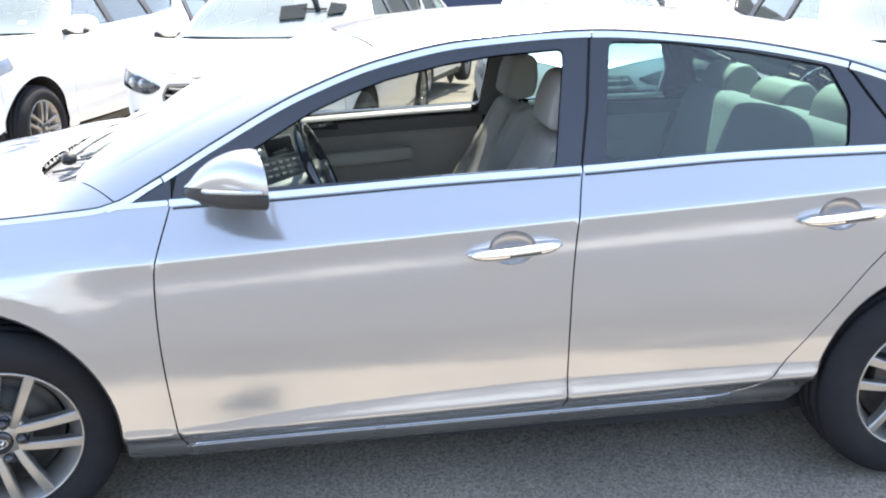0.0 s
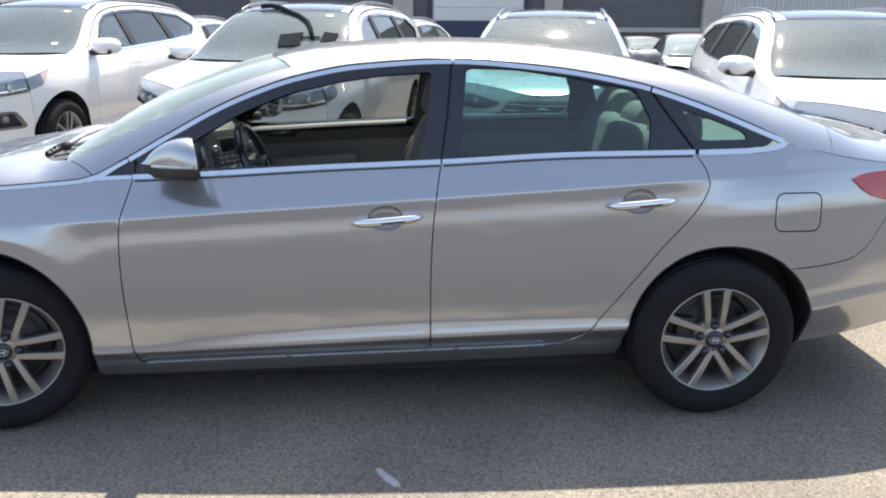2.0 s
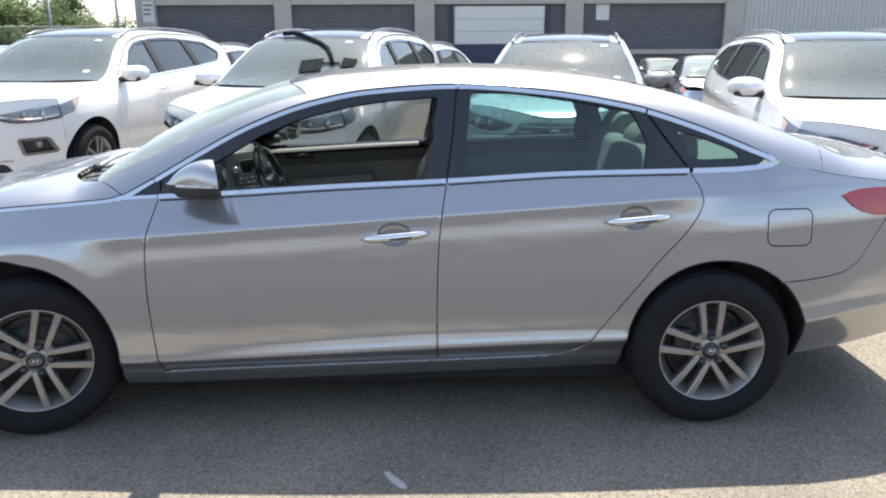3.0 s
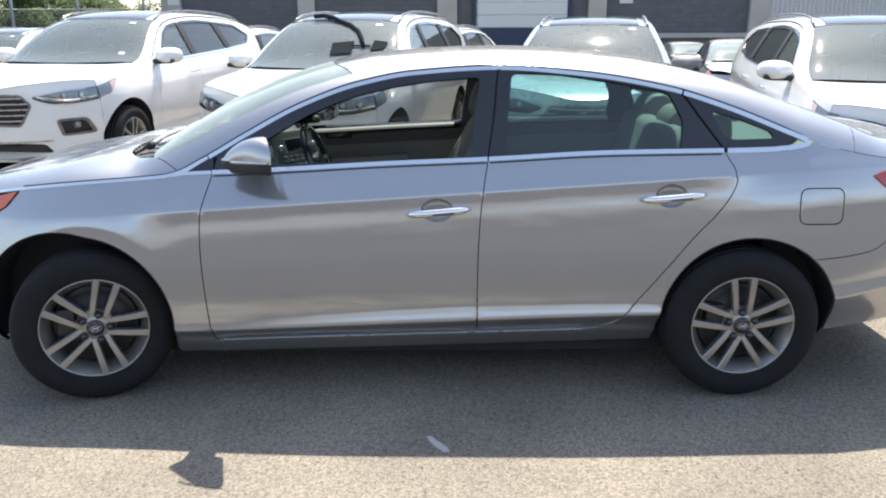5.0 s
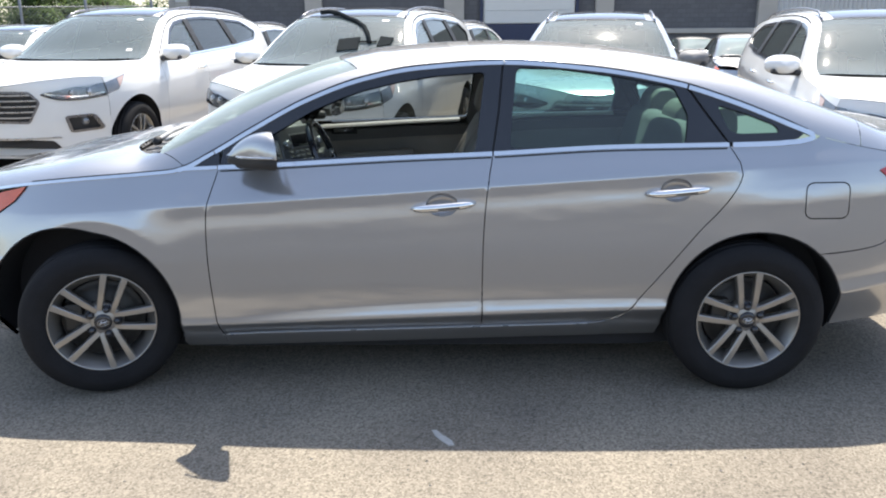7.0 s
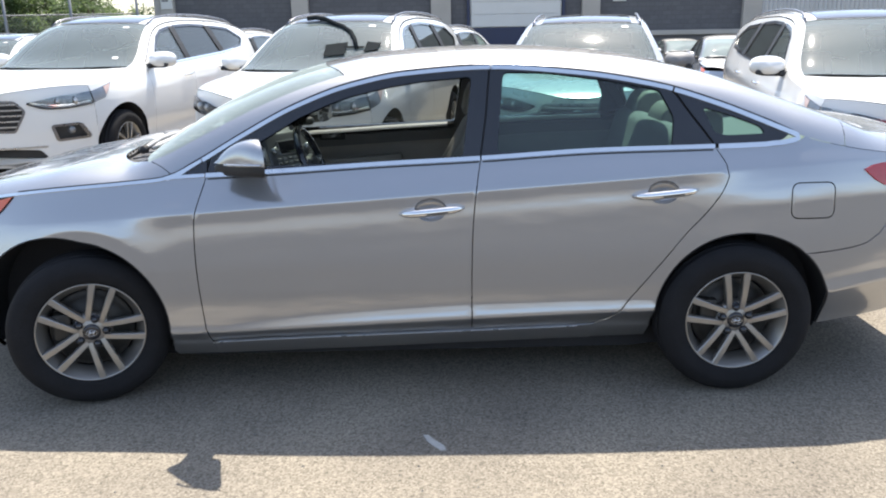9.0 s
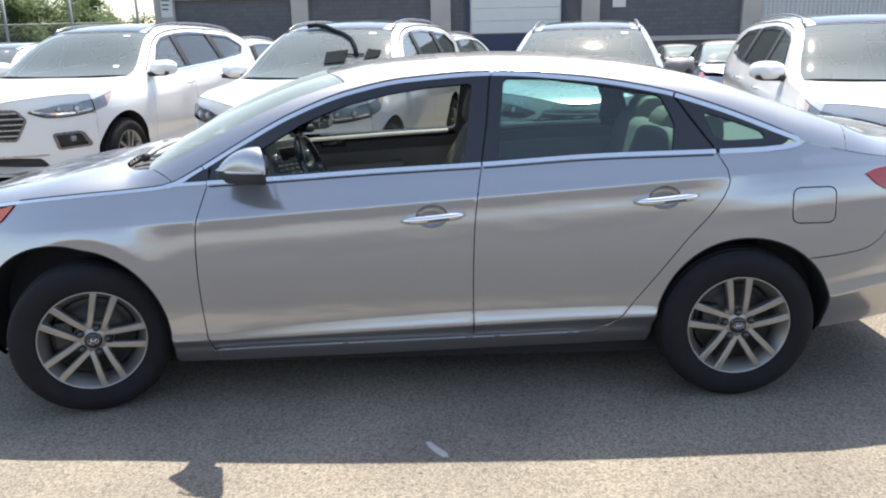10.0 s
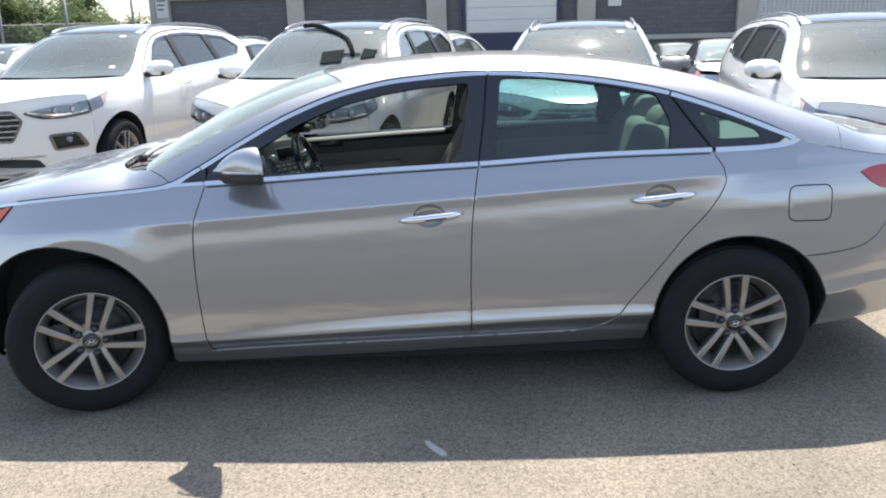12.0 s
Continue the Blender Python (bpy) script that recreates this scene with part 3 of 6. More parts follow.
def build_sedan(m):
    """The silver four-door saloon with its cabin."""
    car = thing("sedan", "silver four-door sedan with chrome window trim and its driver window down", "car", m)
    ease = lambda x, a, b: np.clip((x - a) / (b - a), 0, 1) ** 2 * (3 - 2 * np.clip((x - a) / (b - a), 0, 1))
    over_arch = lambda x: 0.352 + np.sqrt(np.maximum(0.04, 0.434**2 - (x + 0.012) ** 2))
    char_z = lambda x: 0.825 + 0.06 * np.clip(x, -0.3, 3.2)
    near_arch = lambda x: 1 - ease(x, 0.20, 0.44)
    streak_z = lambda x: (char_z(x) - 0.145) * (1 - near_arch(x)) + np.minimum(over_arch(x), char_z(x) - 0.03) * near_arch(x)
    low_z = lambda x: pchip((-0.6, 0.3, 0.51, 0.77, 1.0, 1.26, 1.65, 2.3, 2.5, 3.15, 3.45, 3.75), (0.36, 0.345, 0.345, 0.372, 0.392, 0.408, 0.425, 0.432, 0.425, 0.500, 0.535, 0.545), x)
    belt_z = lambda x: pchip((-0.95, -0.6, -0.293, -0.037, 0.2, 0.36, 0.792, 1.268, 1.699, 2.219, 2.692, 2.929, 3.06, 3.5, 3.9), (0.80, 0.875, 0.926, 0.953, 0.971, 0.986, 1.005, 1.030, 1.047, 1.073, 1.080, 1.087, 1.10, 1.05, 1.0), x)

    edge_z = lambda x: pchip((-0.6, 0.3, 0.51, 0.77, 1.0, 1.26, 1.65, 2.3, 2.5, 3.15, 3.45, 3.75), (0.322, 0.322, 0.326, 0.335, 0.346, 0.357, 0.370, 0.388, 0.389, 0.452, 0.488, 0.500), x)
    foot_z = lambda x: pchip((-0.6, 0.5, 0.82, 1.2, 1.93, 2.2, 2.5, 3.2, 3.75), (0.264, 0.268, 0.281, 0.291, 0.305, 0.311, 0.300, 0.285, 0.300), x)

    def knots(x):
        """Heights and depths of the flank, from the belt down, by the steepness of each stretch."""
        c, l, e, b, f = char_z(x), low_z(x), edge_z(x), belt_z(x), foot_z(x)
        k = 0.55 + 0.45 * np.clip((2.75 - x) / 0.3, 0, 1)
        kb = 0.4 + 0.6 * np.clip((2.75 - x) / 0.3, 0, 1)
        v = np.maximum(1 - ease(x, 0.10, 0.40), ease(x, 2.55, 2.95))
        arched, foot = near_arch(x), streak_z(x)
        kb = kb * (0.45 + 0.55 * ease(x, 0.4, 1.3))
        r = (c - foot) / 0.145
        soft = lambda a, b: a + (b - a) * v
        down = [(c + 0.002, 0.62 - 0.08 * arched), (c - 0.002, soft(0.30, 0.45)), (c - 0.020 * r, soft(0.045, 0.36)), (c - 0.042 * r, soft(0.04, 0.33)), (c - 0.060 * r, soft(0.09, 0.30)), (c - 0.100 * r, soft(0.145, 0.26)), (foot, soft(0.085, 0.18 + 0.06 * arched)), (foot - 0.018, soft(0.07, 0.06)),
                (np.maximum(0.60, l + 0.09), 0.055), (np.maximum(0.52, l + 0.05), 0.0), (l + 0.008, -0.03), (l - 0.15 * (l - e), 0.20 * kb), (l - 0.35 * (l - e), 0.235 * kb), (e + 0.003, 0.235 * kb), (e - 0.003, -0.10 * k),
                (e - 0.010, -0.95 * k), (f, -0.95 * k), (f - 0.006, -0.4 * k), (f - 0.070, -0.88), (0.165, -1.0), (0.10, -0.5)]
        z, y = b - 0.02, 0.100 + 0 * x
        rows = [(z, y)]
        for z1, steep in down:
            y = y - steep * (z - z1)
            z = z1
            rows.append((z, y))
        return rows[::-1] + [(b + 0.03, 0.124), (b + 0.10, 0.152), (b + 0.25, 0.214), (b + 0.40, 0.278), (b + 0.55, 0.345)]

    taper = lambda x: 0.34 * np.maximum(0, 0.1 - x) ** 2.4 + 0.24 * np.maximum(0, x - 3.05) ** 2
    roofline = [(0.359, 0.991), (0.502, 1.058), (0.667, 1.151), (0.905, 1.273), (1.144, 1.357), (1.385, 1.402), (1.748, 1.423), (2.108, 1.397), (2.466, 1.337), (2.7, 1.266), (2.933, 1.175), (3.052, 1.124)]
    rail = [(-0.95, 0.79), (-0.6, 0.875), (-0.293, 0.930), (-0.037, 0.957), (0.2, 0.975)] + roofline + [(3.3, 1.065), (3.6, 1.02), (3.9, 0.96)]
    crown = [(-0.97, 0.74), (-0.85, 0.86), (-0.6, 0.936), (-0.3, 0.988), (-0.08, 1.028), (0.04, 1.040), (0.16, 1.046), (0.3, 1.135), (0.45, 1.238), (0.75, 1.368), (1.0, 1.436), (1.2, 1.470), (1.5, 1.490), (1.75, 1.496), (2.0, 1.491), (2.3, 1.468), (2.5, 1.437),
             (2.7, 1.39), (3.0, 1.29), (3.3, 1.185), (3.45, 1.135), (3.7, 1.105), (3.9, 1.05)]
    B = Body(0.92, knots, taper, rail, crown, lambda x: np.interp(x, (-0.1, 0.15, 0.5, 1.2, 2.0, 2.7, 3.3, 3.6), (0.93, 0.85, 0.66, 0.50, 0.50, 0.86, 0.86, 0.5)), 10)
    creases = [lambda x: streak_z(x) + 0.006, lambda x: streak_z(x) - 0.003, lambda x: streak_z(x) - 0.012, lambda x: streak_z(x) - 0.022, lambda x: low_z(x) + 0.010, lambda x: low_z(x) + 0.002, lambda x: low_z(x) - 0.006, lambda x: char_z(x) + 0.004, lambda x: char_z(x) - 0.001, lambda x: char_z(x) - 0.006, lambda x: char_z(x) - 0.012, lambda x: edge_z(x) + 0.003, lambda x: edge_z(x) - 0.003, lambda x: edge_z(x) - 0.010]
    rail_pts = lambda x0, x1, dz=0.0: [(x, float(B.rail(x)) + dz) for x in np.linspace(x0, x1, max(3, int(abs(x1 - x0) / 0.03)))]
    belt_pts = lambda x0, x1, dz=0.0: [(x, float(belt_z(x)) + dz) for x in np.linspace(x0, x1, max(3, int(abs(x1 - x0) / 0.04)))]
    arch = 0.382
    AF, AR = (-0.012, 0.352), (2.829, 0.346)
    front_r = lambda c: 0.388 + 0.125 * np.maximum(0, -c) - 0.036 * np.maximum(0, c)

    def arch_f(a0, a1, n, grow=0.0):
        return [(AF[0] + (float(front_r(math.cos(a))) + grow) * math.cos(a), AF[1] + (float(front_r(math.cos(a))) + grow) * math.sin(a)) for a in np.radians(np.linspace(a0, a1, n + 1))]

    seam_a = curve([(0.532, 0.992), (0.502, 0.887), (0.487, 0.819), (0.482, 0.702), (0.483, 0.577), (0.489, 0.446), (0.496, 0.339), (0.504, 0.266)])
    bottom_f = curve([(0.504, 0.266), (0.759, 0.279), (1.257, 0.291), (1.654, 0.298)], 0.05)
    seam_b = curve([(1.654, 0.298), (1.653, 0.36), (1.654, 0.577), (1.661, 0.772), (1.677, 0.931), (1.699, 1.05)])
    bottom_r = curve([(1.654, 0.298), (1.876, 0.302), (2.123, 0.308), (2.197, 0.317), (2.245, 0.336), (2.276, 0.368), (2.303, 0.398)])
    seam_c = curve([(2.303, 0.398), (2.458, 0.589), (2.564, 0.722), (2.655, 0.823), (2.714, 0.907), (2.738, 0.968), (2.730, 1.015), (2.692, 1.080)])
    front_door = seam_a + bottom_f[1:] + seam_b[1:] + belt_pts(1.69, 0.54)[1:]
    rear_door = seam_b[::-1] + bottom_r[1:] + seam_c[1:] + belt_pts(2.68, 1.705)[1:]
    fender = rail_pts(0.30, -0.30, -0.001) + [(-0.36, 0.87), (-0.45, 0.80)] + lines([(-0.45, 0.80), (-0.500, 0.65), (-0.479, 0.555)]) + arch_f(157, -24, 34) + lines([(0.318, 0.170), (0.5062, 0.172), (0.5062, 0.260)], 0.04) + seam_a[::-1] + belt_pts(0.525, 0.33, 0.003)
    sill = [(x, z - 0.004) for x, z in bottom_f] + [(x, z - 0.004) for x, z in bottom_r[1:] if x < 2.2] + [(2.2016, 0.3145), (2.2016, 0.206)] + lines([(2.2016, 0.206), (1.5, 0.192), (0.5025, 0.172)], 0.08)
    quarter = seam_c + belt_pts(2.74, 3.0, -0.004) + [(3.05, 1.108), (3.072, 1.122)] + rail_pts(3.1, 3.72) + lines([(3.72, 0.98), (3.72, 0.902), (3.545, 0.893)], 0.05) + curve([(3.545, 0.893), (3.475, 0.79), (3.415, 0.705), (3.36, 0.670), (3.28, 0.652), (3.17, 0.641), (3.075, 0.636)], 0.04) + arc(*AR, arch, 49.5, 190, 30) + lines([(2.450, 0.210), (2.1985, 0.206)], 0.06) + [(2.1985, 0.3135)] + [(x + 0.002, z - 0.004) for x, z in bottom_r[:-1] if x > 2.2]
    bumper_r = curve([(3.078, 0.6345), (3.17, 0.6395), (3.28, 0.6505), (3.361, 0.6685), (3.417, 0.7035), (3.477, 0.7885), (3.548, 0.8915)], 0.04) + lines([(3.548, 0.8915), (3.72, 0.900), (3.72, 0.318), (3.45, 0.290), (3.21, 0.280)], 0.05) + arc(*AR, arch, -9.5, 47.5, 16)
    cup_at = lambda x0, z0: [(x0 - 0.005 + 0.066 * math.cos(a), z0 - 0.002 + 0.047 * math.sin(a)) for a in np.linspace(0, 2 * math.pi, 36, endpoint=False)]
    fuel = rounded([(3.000, 0.936), (3.182, 0.936), (3.184, 0.788), (3.000, 0.790)], 0.035, 6)
    # the far side stands a little lower at the window line
    near, far = B.near, lambda u, v: B.far(u, v) - np.stack([0 * u, 0 * u, 0.028 * np.clip((v - 0.6) / 0.35, 0, 1) * np.clip((1.42 - v) / 0.3, 0, 1)], -1)
    for lift, sg in ((near, 1), (far, -1)):
        side = sg > 0
        panel("front_fender", fender, lift, SILVER, car, sign=sg, hu=0.05, hv=0.0075, rows=creases)
        panel("sill", sill, lift, SILVER, car, sign=sg, off=0.002, hu=0.05, hv=0.0075, rows=creases, label="painted sill under the doors")
        q = panel("rear_quarter", quarter, lift, SILVER, car, sign=sg, hu=0.05, hv=0.0075, rows=creases, holes=[shrunk(fuel, -0.0014)])
        panel("rear_bumper_corner", bumper_r, lift, SILVER, car, sign=sg, hu=0.05, hv=0.0075, rows=creases)
        panel("front_bumper_corner", lines([(-0.455, 0.795), (-0.58, 0.76), (-0.58, 0.24), (-0.51, 0.205)], 0.05) + arch_f(197, 157.5, 12) + [(-0.483, 0.555), (-0.504, 0.65)], lift, SILVER, car, sign=sg, hu=0.06, hv=0.02)
        fd = panel("front_door", front_door, lift, SILVER, car, sign=sg, hu=0.05, hv=0.0075, rows=creases, holes=[cup_at(1.488, 0.853)], label="front door with its window wound down" if side else "front door with its window up")
        rd = panel("rear_door", rear_door, lift, SILVER, car, sign=sg, hu=0.05, hv=0.0075, rows=creases, holes=[cup_at(2.470, 0.908)], label="rear door with green-tinted glass")
        # a satin tube stands in for the line of light on the sill
        if side:
            ledge = [tuple(lift(np.array([x]), np.array([z - 0.0075]))[0] + np.array((0, -0.0075, -0.001))) for x, z in bottom_f + bottom_r[1:] if x < 2.15]
            tube("sill_edge", ledge, 0.0019, SILVER_TRIM, car, "thin satin line standing in for the sill's highlight", 6)
        # window frames, black, round the openings
        open_f = rounded([(0.655, 1.030), (0.75, 1.124), (0.93, 1.226), (1.054, 1.277), (1.145, 1.308), (1.313, 1.345), (1.458, 1.366), (1.665, 1.381), (1.622, 1.062)], 0.02)
        outer_f = [(x, z - 0.010) for x, z in rail_pts(0.55, 1.742)] + lines([(1.742, 1.41), (1.722, 1.22), (1.696, 1.058)], 0.05)[1:] + belt_pts(1.69, 0.535, 0.012)
        panel("window_frame", outer_f, lift, GLOSS_BLACK, fd, [open_f], sign=sg, off=-0.004, label="gloss black window frame")
        open_r = rounded([(1.772, 1.078), (1.806, 1.398), (1.99, 1.393), (2.23, 1.360), (2.465, 1.317), (2.522, 1.205), (2.508, 1.092)], 0.02)
        outer_r = lines([(1.700, 1.058), (1.727, 1.22), (1.747, 1.41)], 0.05) + [(x, z - 0.010) for x, z in rail_pts(1.76, 2.52)] + curve([(2.522, 1.318), (2.58, 1.234), (2.648, 1.144), (2.685, 1.095)])[1:] + belt_pts(2.68, 1.71, 0.012)
        panel("window_frame", outer_r, lift, GLOSS_BLACK, rd, [open_r], sign=sg, off=-0.004, label="gloss black window frame")
        panel("window_glass", rounded([(1.75, 1.06), (1.785, 1.405), (1.99, 1.40), (2.23, 1.366), (2.475, 1.325), (2.54, 1.205), (2.53, 1.075)], 0.02), lift, TINT, rd, sign=sg, off=-0.012, rim=0.004, label="green-tinted glass")
        if not side:
            panel("window_glass", shrunk(open_f, -0.012), lift, SIDE_GLASS, fd, sign=sg, off=-0.012, rim=0.004, label="tinted glass, wound up")
        clear = rounded([(2.649, 1.243), (2.695, 1.140), (2.742, 1.131), (2.905, 1.136), (2.885, 1.162), (2.769, 1.207)], 0.02)
        quarter_frame = curve([(2.690, 1.095), (2.655, 1.144), (2.587, 1.234), (2.53, 1.316)]) + [(x, z - 0.012) for x, z in rail_pts(2.56, 2.95)] + [(3.005, 1.128), (2.985, 1.112), (2.93, 1.098)] + belt_pts(2.9, 2.71, 0.010)
        panel("quarter_window_frame", quarter_frame, lift, GLOSS_BLACK, q, [clear], sign=sg, off=-0.003, label="gloss black quarter window frame")
        panel("quarter_glass", shrunk(clear, -0.012), lift, TINT, q, sign=sg, off=-0.012, rim=0.004)
        for seam in (lines([(1.694, 1.03), (1.724, 1.22), (1.751, 1.432)], 0.05), curve([(2.700, 1.06), (2.651, 1.144), (2.584, 1.234), (2.520, 1.335)], 0.05), lines([(0.53, 0.97), (0.508, 1.07)], 0.03)):
            panel("door_seal", ribbon(seam, 0.05), lift, BLACK, car, sign=sg, off=-0.016, hu=0.3, hv=0.3, rim=0, gap=0)
        # chrome strips
        for nm, own, line, w in (("roof_trim", fd, rail_pts(0.516, 1.749, -0.005), 0.017), ("roof_trim", rd, rail_pts(1.753, 2.523, -0.005), 0.018)):
            panel(nm, ribbon(line, w), lift, CHROME, own, sign=sg, off=0.005, hu=0.3, hv=0.3, rim=0.012, gap=0.0005, label="bright chrome strip over the window")
        tail = rail_pts(2.53, 2.95, -0.006) + curve([(2.98, 1.150), (3.035, 1.126), (3.040, 1.112), (2.985, 1.097), (2.93, 1.092)], 0.015) + belt_pts(2.90, 2.705, 0.003)
        panel("quarter_trim", ribbon(tail, (0.019, 0.021)), lift, CHROME, q, sign=sg, off=0.005, hu=0.3, hv=0.3, rim=0.012, gap=0.0005, label="bright chrome strip round the quarter window")
        panel("pillar_trim", ribbon(rail_pts(0.362, 0.512, -0.004), (0.020, 0.014)), lift, CHROME, car, sign=sg, off=0.005, hu=0.3, hv=0.3, rim=0.012, gap=0.0005)
        panel("mirror_corner", rail_pts(0.375, 0.535, -0.012) + [(0.536, 1.0), (0.375, 0.990)], lift, GLOSS_BLACK, car, sign=sg, off=-0.002, hv=0.05, label="black triangle at the pillar foot")
        panel("belt_trim", ribbon(belt_pts(0.531, 1.696, 0.005), 0.018), lift, CHROME, fd, sign=sg, off=0.005, hu=0.3, hv=0.3, rim=0.012, gap=0.0005, label="bright chrome strip under the window")
        panel("belt_trim", ribbon(belt_pts(1.702, 2.689, 0.005), 0.018), lift, CHROME, rd, sign=sg, off=0.005, hu=0.3, hv=0.3, rim=0.012, gap=0.0005, label="bright chrome strip under the window")
        for own, xa, xb in ((fd, 0.54, 1.692), (rd, 1.706, 2.68)):
            panel("belt_seal", ribbon(belt_pts(xa, xb, -0.009), 0.006), lift, BLACK, own, sign=sg, off=0.002, hu=0.3, hv=0.3, rim=0.004, gap=0.0002)
        panel("fender_trim", ribbon(rail_pts(-0.46, 0.34, -0.004) + belt_pts(0.37, 0.527, 0.005), (0.012, 0.015)), lift, CHROME, car, sign=sg, off=0.006, hu=0.3, hv=0.3, rim=0.02, gap=0.0005, label="bright chrome strip along the bonnet edge")
        panel("roof_gap", ribbon(rail_pts(-0.29, 0.34, 0.005) + rail_pts(0.37, 3.02, 0.008), 0.006), lift, BLACK, car, sign=sg, off=0.004, hu=0.3, hv=0.3, rim=0.006, gap=0.0002, label="dark gap above the chrome strip")
        # handles in their cups
        for own, x0, z0 in ((fd, 1.488, 0.853), (rd, 2.470, 0.908)):
            cup = shrunk(cup_at(x0, z0), -0.002)

            def scoop(u, v, x0=x0, z0=z0, lift=lift, sg=sg):
                p = lift(u, v)
                d = np.clip(1 - ((u - x0 + 0.005) / 0.0685) ** 2 - ((v - z0 + 0.002) / 0.0495) ** 2, 0, 1)
                p[:, 1] += sg * 0.036 * d ** 0.5
                return p
            panel("handle_cup", cup, scoop, SILVER, own, sign=sg, hu=0.008, hv=0.008, rim=0, gap=0)
            bow = []
            for k in range(13):
                t = k / 12 * 2 - 1
                xx, zz = x0 + 0.135 * t, z0 + 0.011 * t - 0.004
                p = lift(np.array([xx]), np.array([zz]))[0]
                bow.append((xx, p[1] - sg * (0.012 + 0.026 * (1 - t**4)), zz))
            tube("door_handle", bow, [0.006 + 0.0115 * (1 - abs(k / 6 - 1) ** 6) for k in range(13)], CHROME, own, "chrome bow door handle", 10)
            # black tube drawn as the handle's line of shade
            shadow = [(q[0], q[1] - sg * 0.0158, q[2] - 0.004) for q in bow[5:10]]
            tube("handle_groove", shadow, 0.0026, BLACK, own, "dark shadow line along the handle", 6)
            if side and own is fd:
                p = bow[11]
                v, f = lathe([(0.0005, 0), (0.008, 0.0), (0.010, 0.002), (0.0105, 0.008)], 20)
                part("key_lock", [(a + p[0] - 0.004, b + p[1] - 0.012, c + p[2]) for a, b, c in v], f, SILVER_TRIM, own, "round key lock in the handle end")
        # lamps
        panel("tail_lamp", curve([(3.315, 0.981), (3.36, 0.999), (3.47, 1.008), (3.70, 1.0)], 0.04) + curve([(3.70, 0.90), (3.48, 0.892), (3.37, 0.934), (3.325, 0.972)], 0.04), lift, RED_LAMP, car, sign=sg, off=0.006, label="red tail lamp reaching round the corner")
        panel("head_lamp", curve([(-0.315, 0.914), (-0.40, 0.896), (-0.50, 0.868), (-0.54, 0.85)], 0.03) + [(-0.54, 0.76), (-0.44, 0.806), (-0.37, 0.850)], lift, AMBER, car, sign=sg, off=0.006, label="head lamp with an amber corner")
        panel("fuel_flap", fuel, lift, SILVER, q, sign=sg, hu=0.05, hv=0.0075, rows=creases, rim=0.012, gap=0.0014, label="painted fuel flap")
        # what lies behind the seams
        inner = belt_pts(2.95, -0.3, -0.03) + [(-0.42, 0.6)] + arch_f(140, -25, 24, 0.012) + lines([(0.40, 0.21), (2.40, 0.235)], 0.3) + arc(*AR, arch + 0.012, 195, 40, 24) + [(3.3, 0.66), (3.3, 0.95)]
        panel("inner_shell", inner, lift, DARK, car, sign=sg, off=-0.038, hu=0.2, hv=0.08, rim=0, gap=0)
        # wheel housings
        for cx, cz in (AF, AR):
            def liner(s, t, cx=cx, cz=cz, lift=lift, sg=sg):
                a = np.radians(194 - 208 * s)
                r = 0.002 + (front_r(np.cos(a)) if cx < 1 else arch)
                x, z = cx + r * np.cos(a), cz + r * np.sin(a)
                y = lift(x, np.maximum(z, 0.2))[:, 1] + sg * (0.012 + 0.32 * t)
                return np.stack([x, y, z], -1)
            grid("wheel_liner", liner, 32, 4, DARK, car, 1)
            v = [(cx, B.yc - sg * (B.yc - 0.33), cz)] + [(x, B.yc - sg * (B.yc - 0.33), z) for x, z in (arc(cx, cz, arch + 0.01, 195, -15, 30) if cx > 1 else arch_f(195, -15, 30, 0.01))]
            part("wheel_liner_back", v, [(0, i, i + 1) for i in range(1, 31)], DARK, car)
            lip = [tuple(lift(np.array([x]), np.array([max(z, 0.2)]))[0] + np.array((0, sg * 0.004, 0))) for x, z in (arc(cx, cz, arch - 0.002, 190, -9, 40) if cx > 1 else arch_f(185, -18, 40, -0.002))]
            tube("arch_lip", lip, 0.003, BLACK, car, "", 6)
    # the top
    hood_rear = lambda u: 0.033 + 0.36 * abs(u) ** 4
    ws_base, ws_top = (lambda u: 0.18 + 0.10 * u**2), (lambda u: 0.97 + 0.18 * u**2)
    rg_top, rg_base = (lambda u: 2.62 - 0.24 * u**2), (lambda u: 3.36 - 0.12 * u**2)
    W = 0.91
    B.sheet("bonnet", lambda u: -0.55 - 0.38 * (1 - abs(u) ** 3), lambda u: hood_rear(u) - 0.004, -1, 1, SILVER, car, 30, 49, rim=0.02)
    B.sheet("cowl", lambda u: hood_rear(u) - 0.16, lambda u: ws_base(u) + 0.03, -0.93, 0.93, COWL, car, 8, 33, drop=0.034, label="black plastic cowl under the windscreen")
    B.sheet("windscreen", ws_base, ws_top, -W, W, SEDAN_SCREEN, car, 20, 33, drop=0.004, label="clear windscreen")
    B.sheet("a_pillar", hood_rear, ws_top, -1, -W, SILVER, car, 30, 10, rim=0.012)
    B.sheet("a_pillar", hood_rear, ws_top, W, 1, SILVER, car, 30, 10, rim=0.012)
    B.sheet("roof", ws_top, rg_top, -1, 1, SILVER, car, 36, 49, rim=0.012)
    B.sheet("c_pillar", rg_top, rg_base, -1, -0.70, SILVER, car, 22, 14)
    B.sheet("c_pillar", rg_top, rg_base, 0.70, 1, SILVER, car, 22, 14)
    B.sheet("rear_window", rg_top, rg_base, -0.70, 0.70, TINT, car, 18, 25, drop=0.004, label="green-tinted rear window")
    B.sheet("boot_lid", lambda u: rg_base(u) + 0.003, lambda u: 3.72 + 0.142 * (1 - u**4), -1, 1, SILVER, car, 14, 41, rim=0.03)
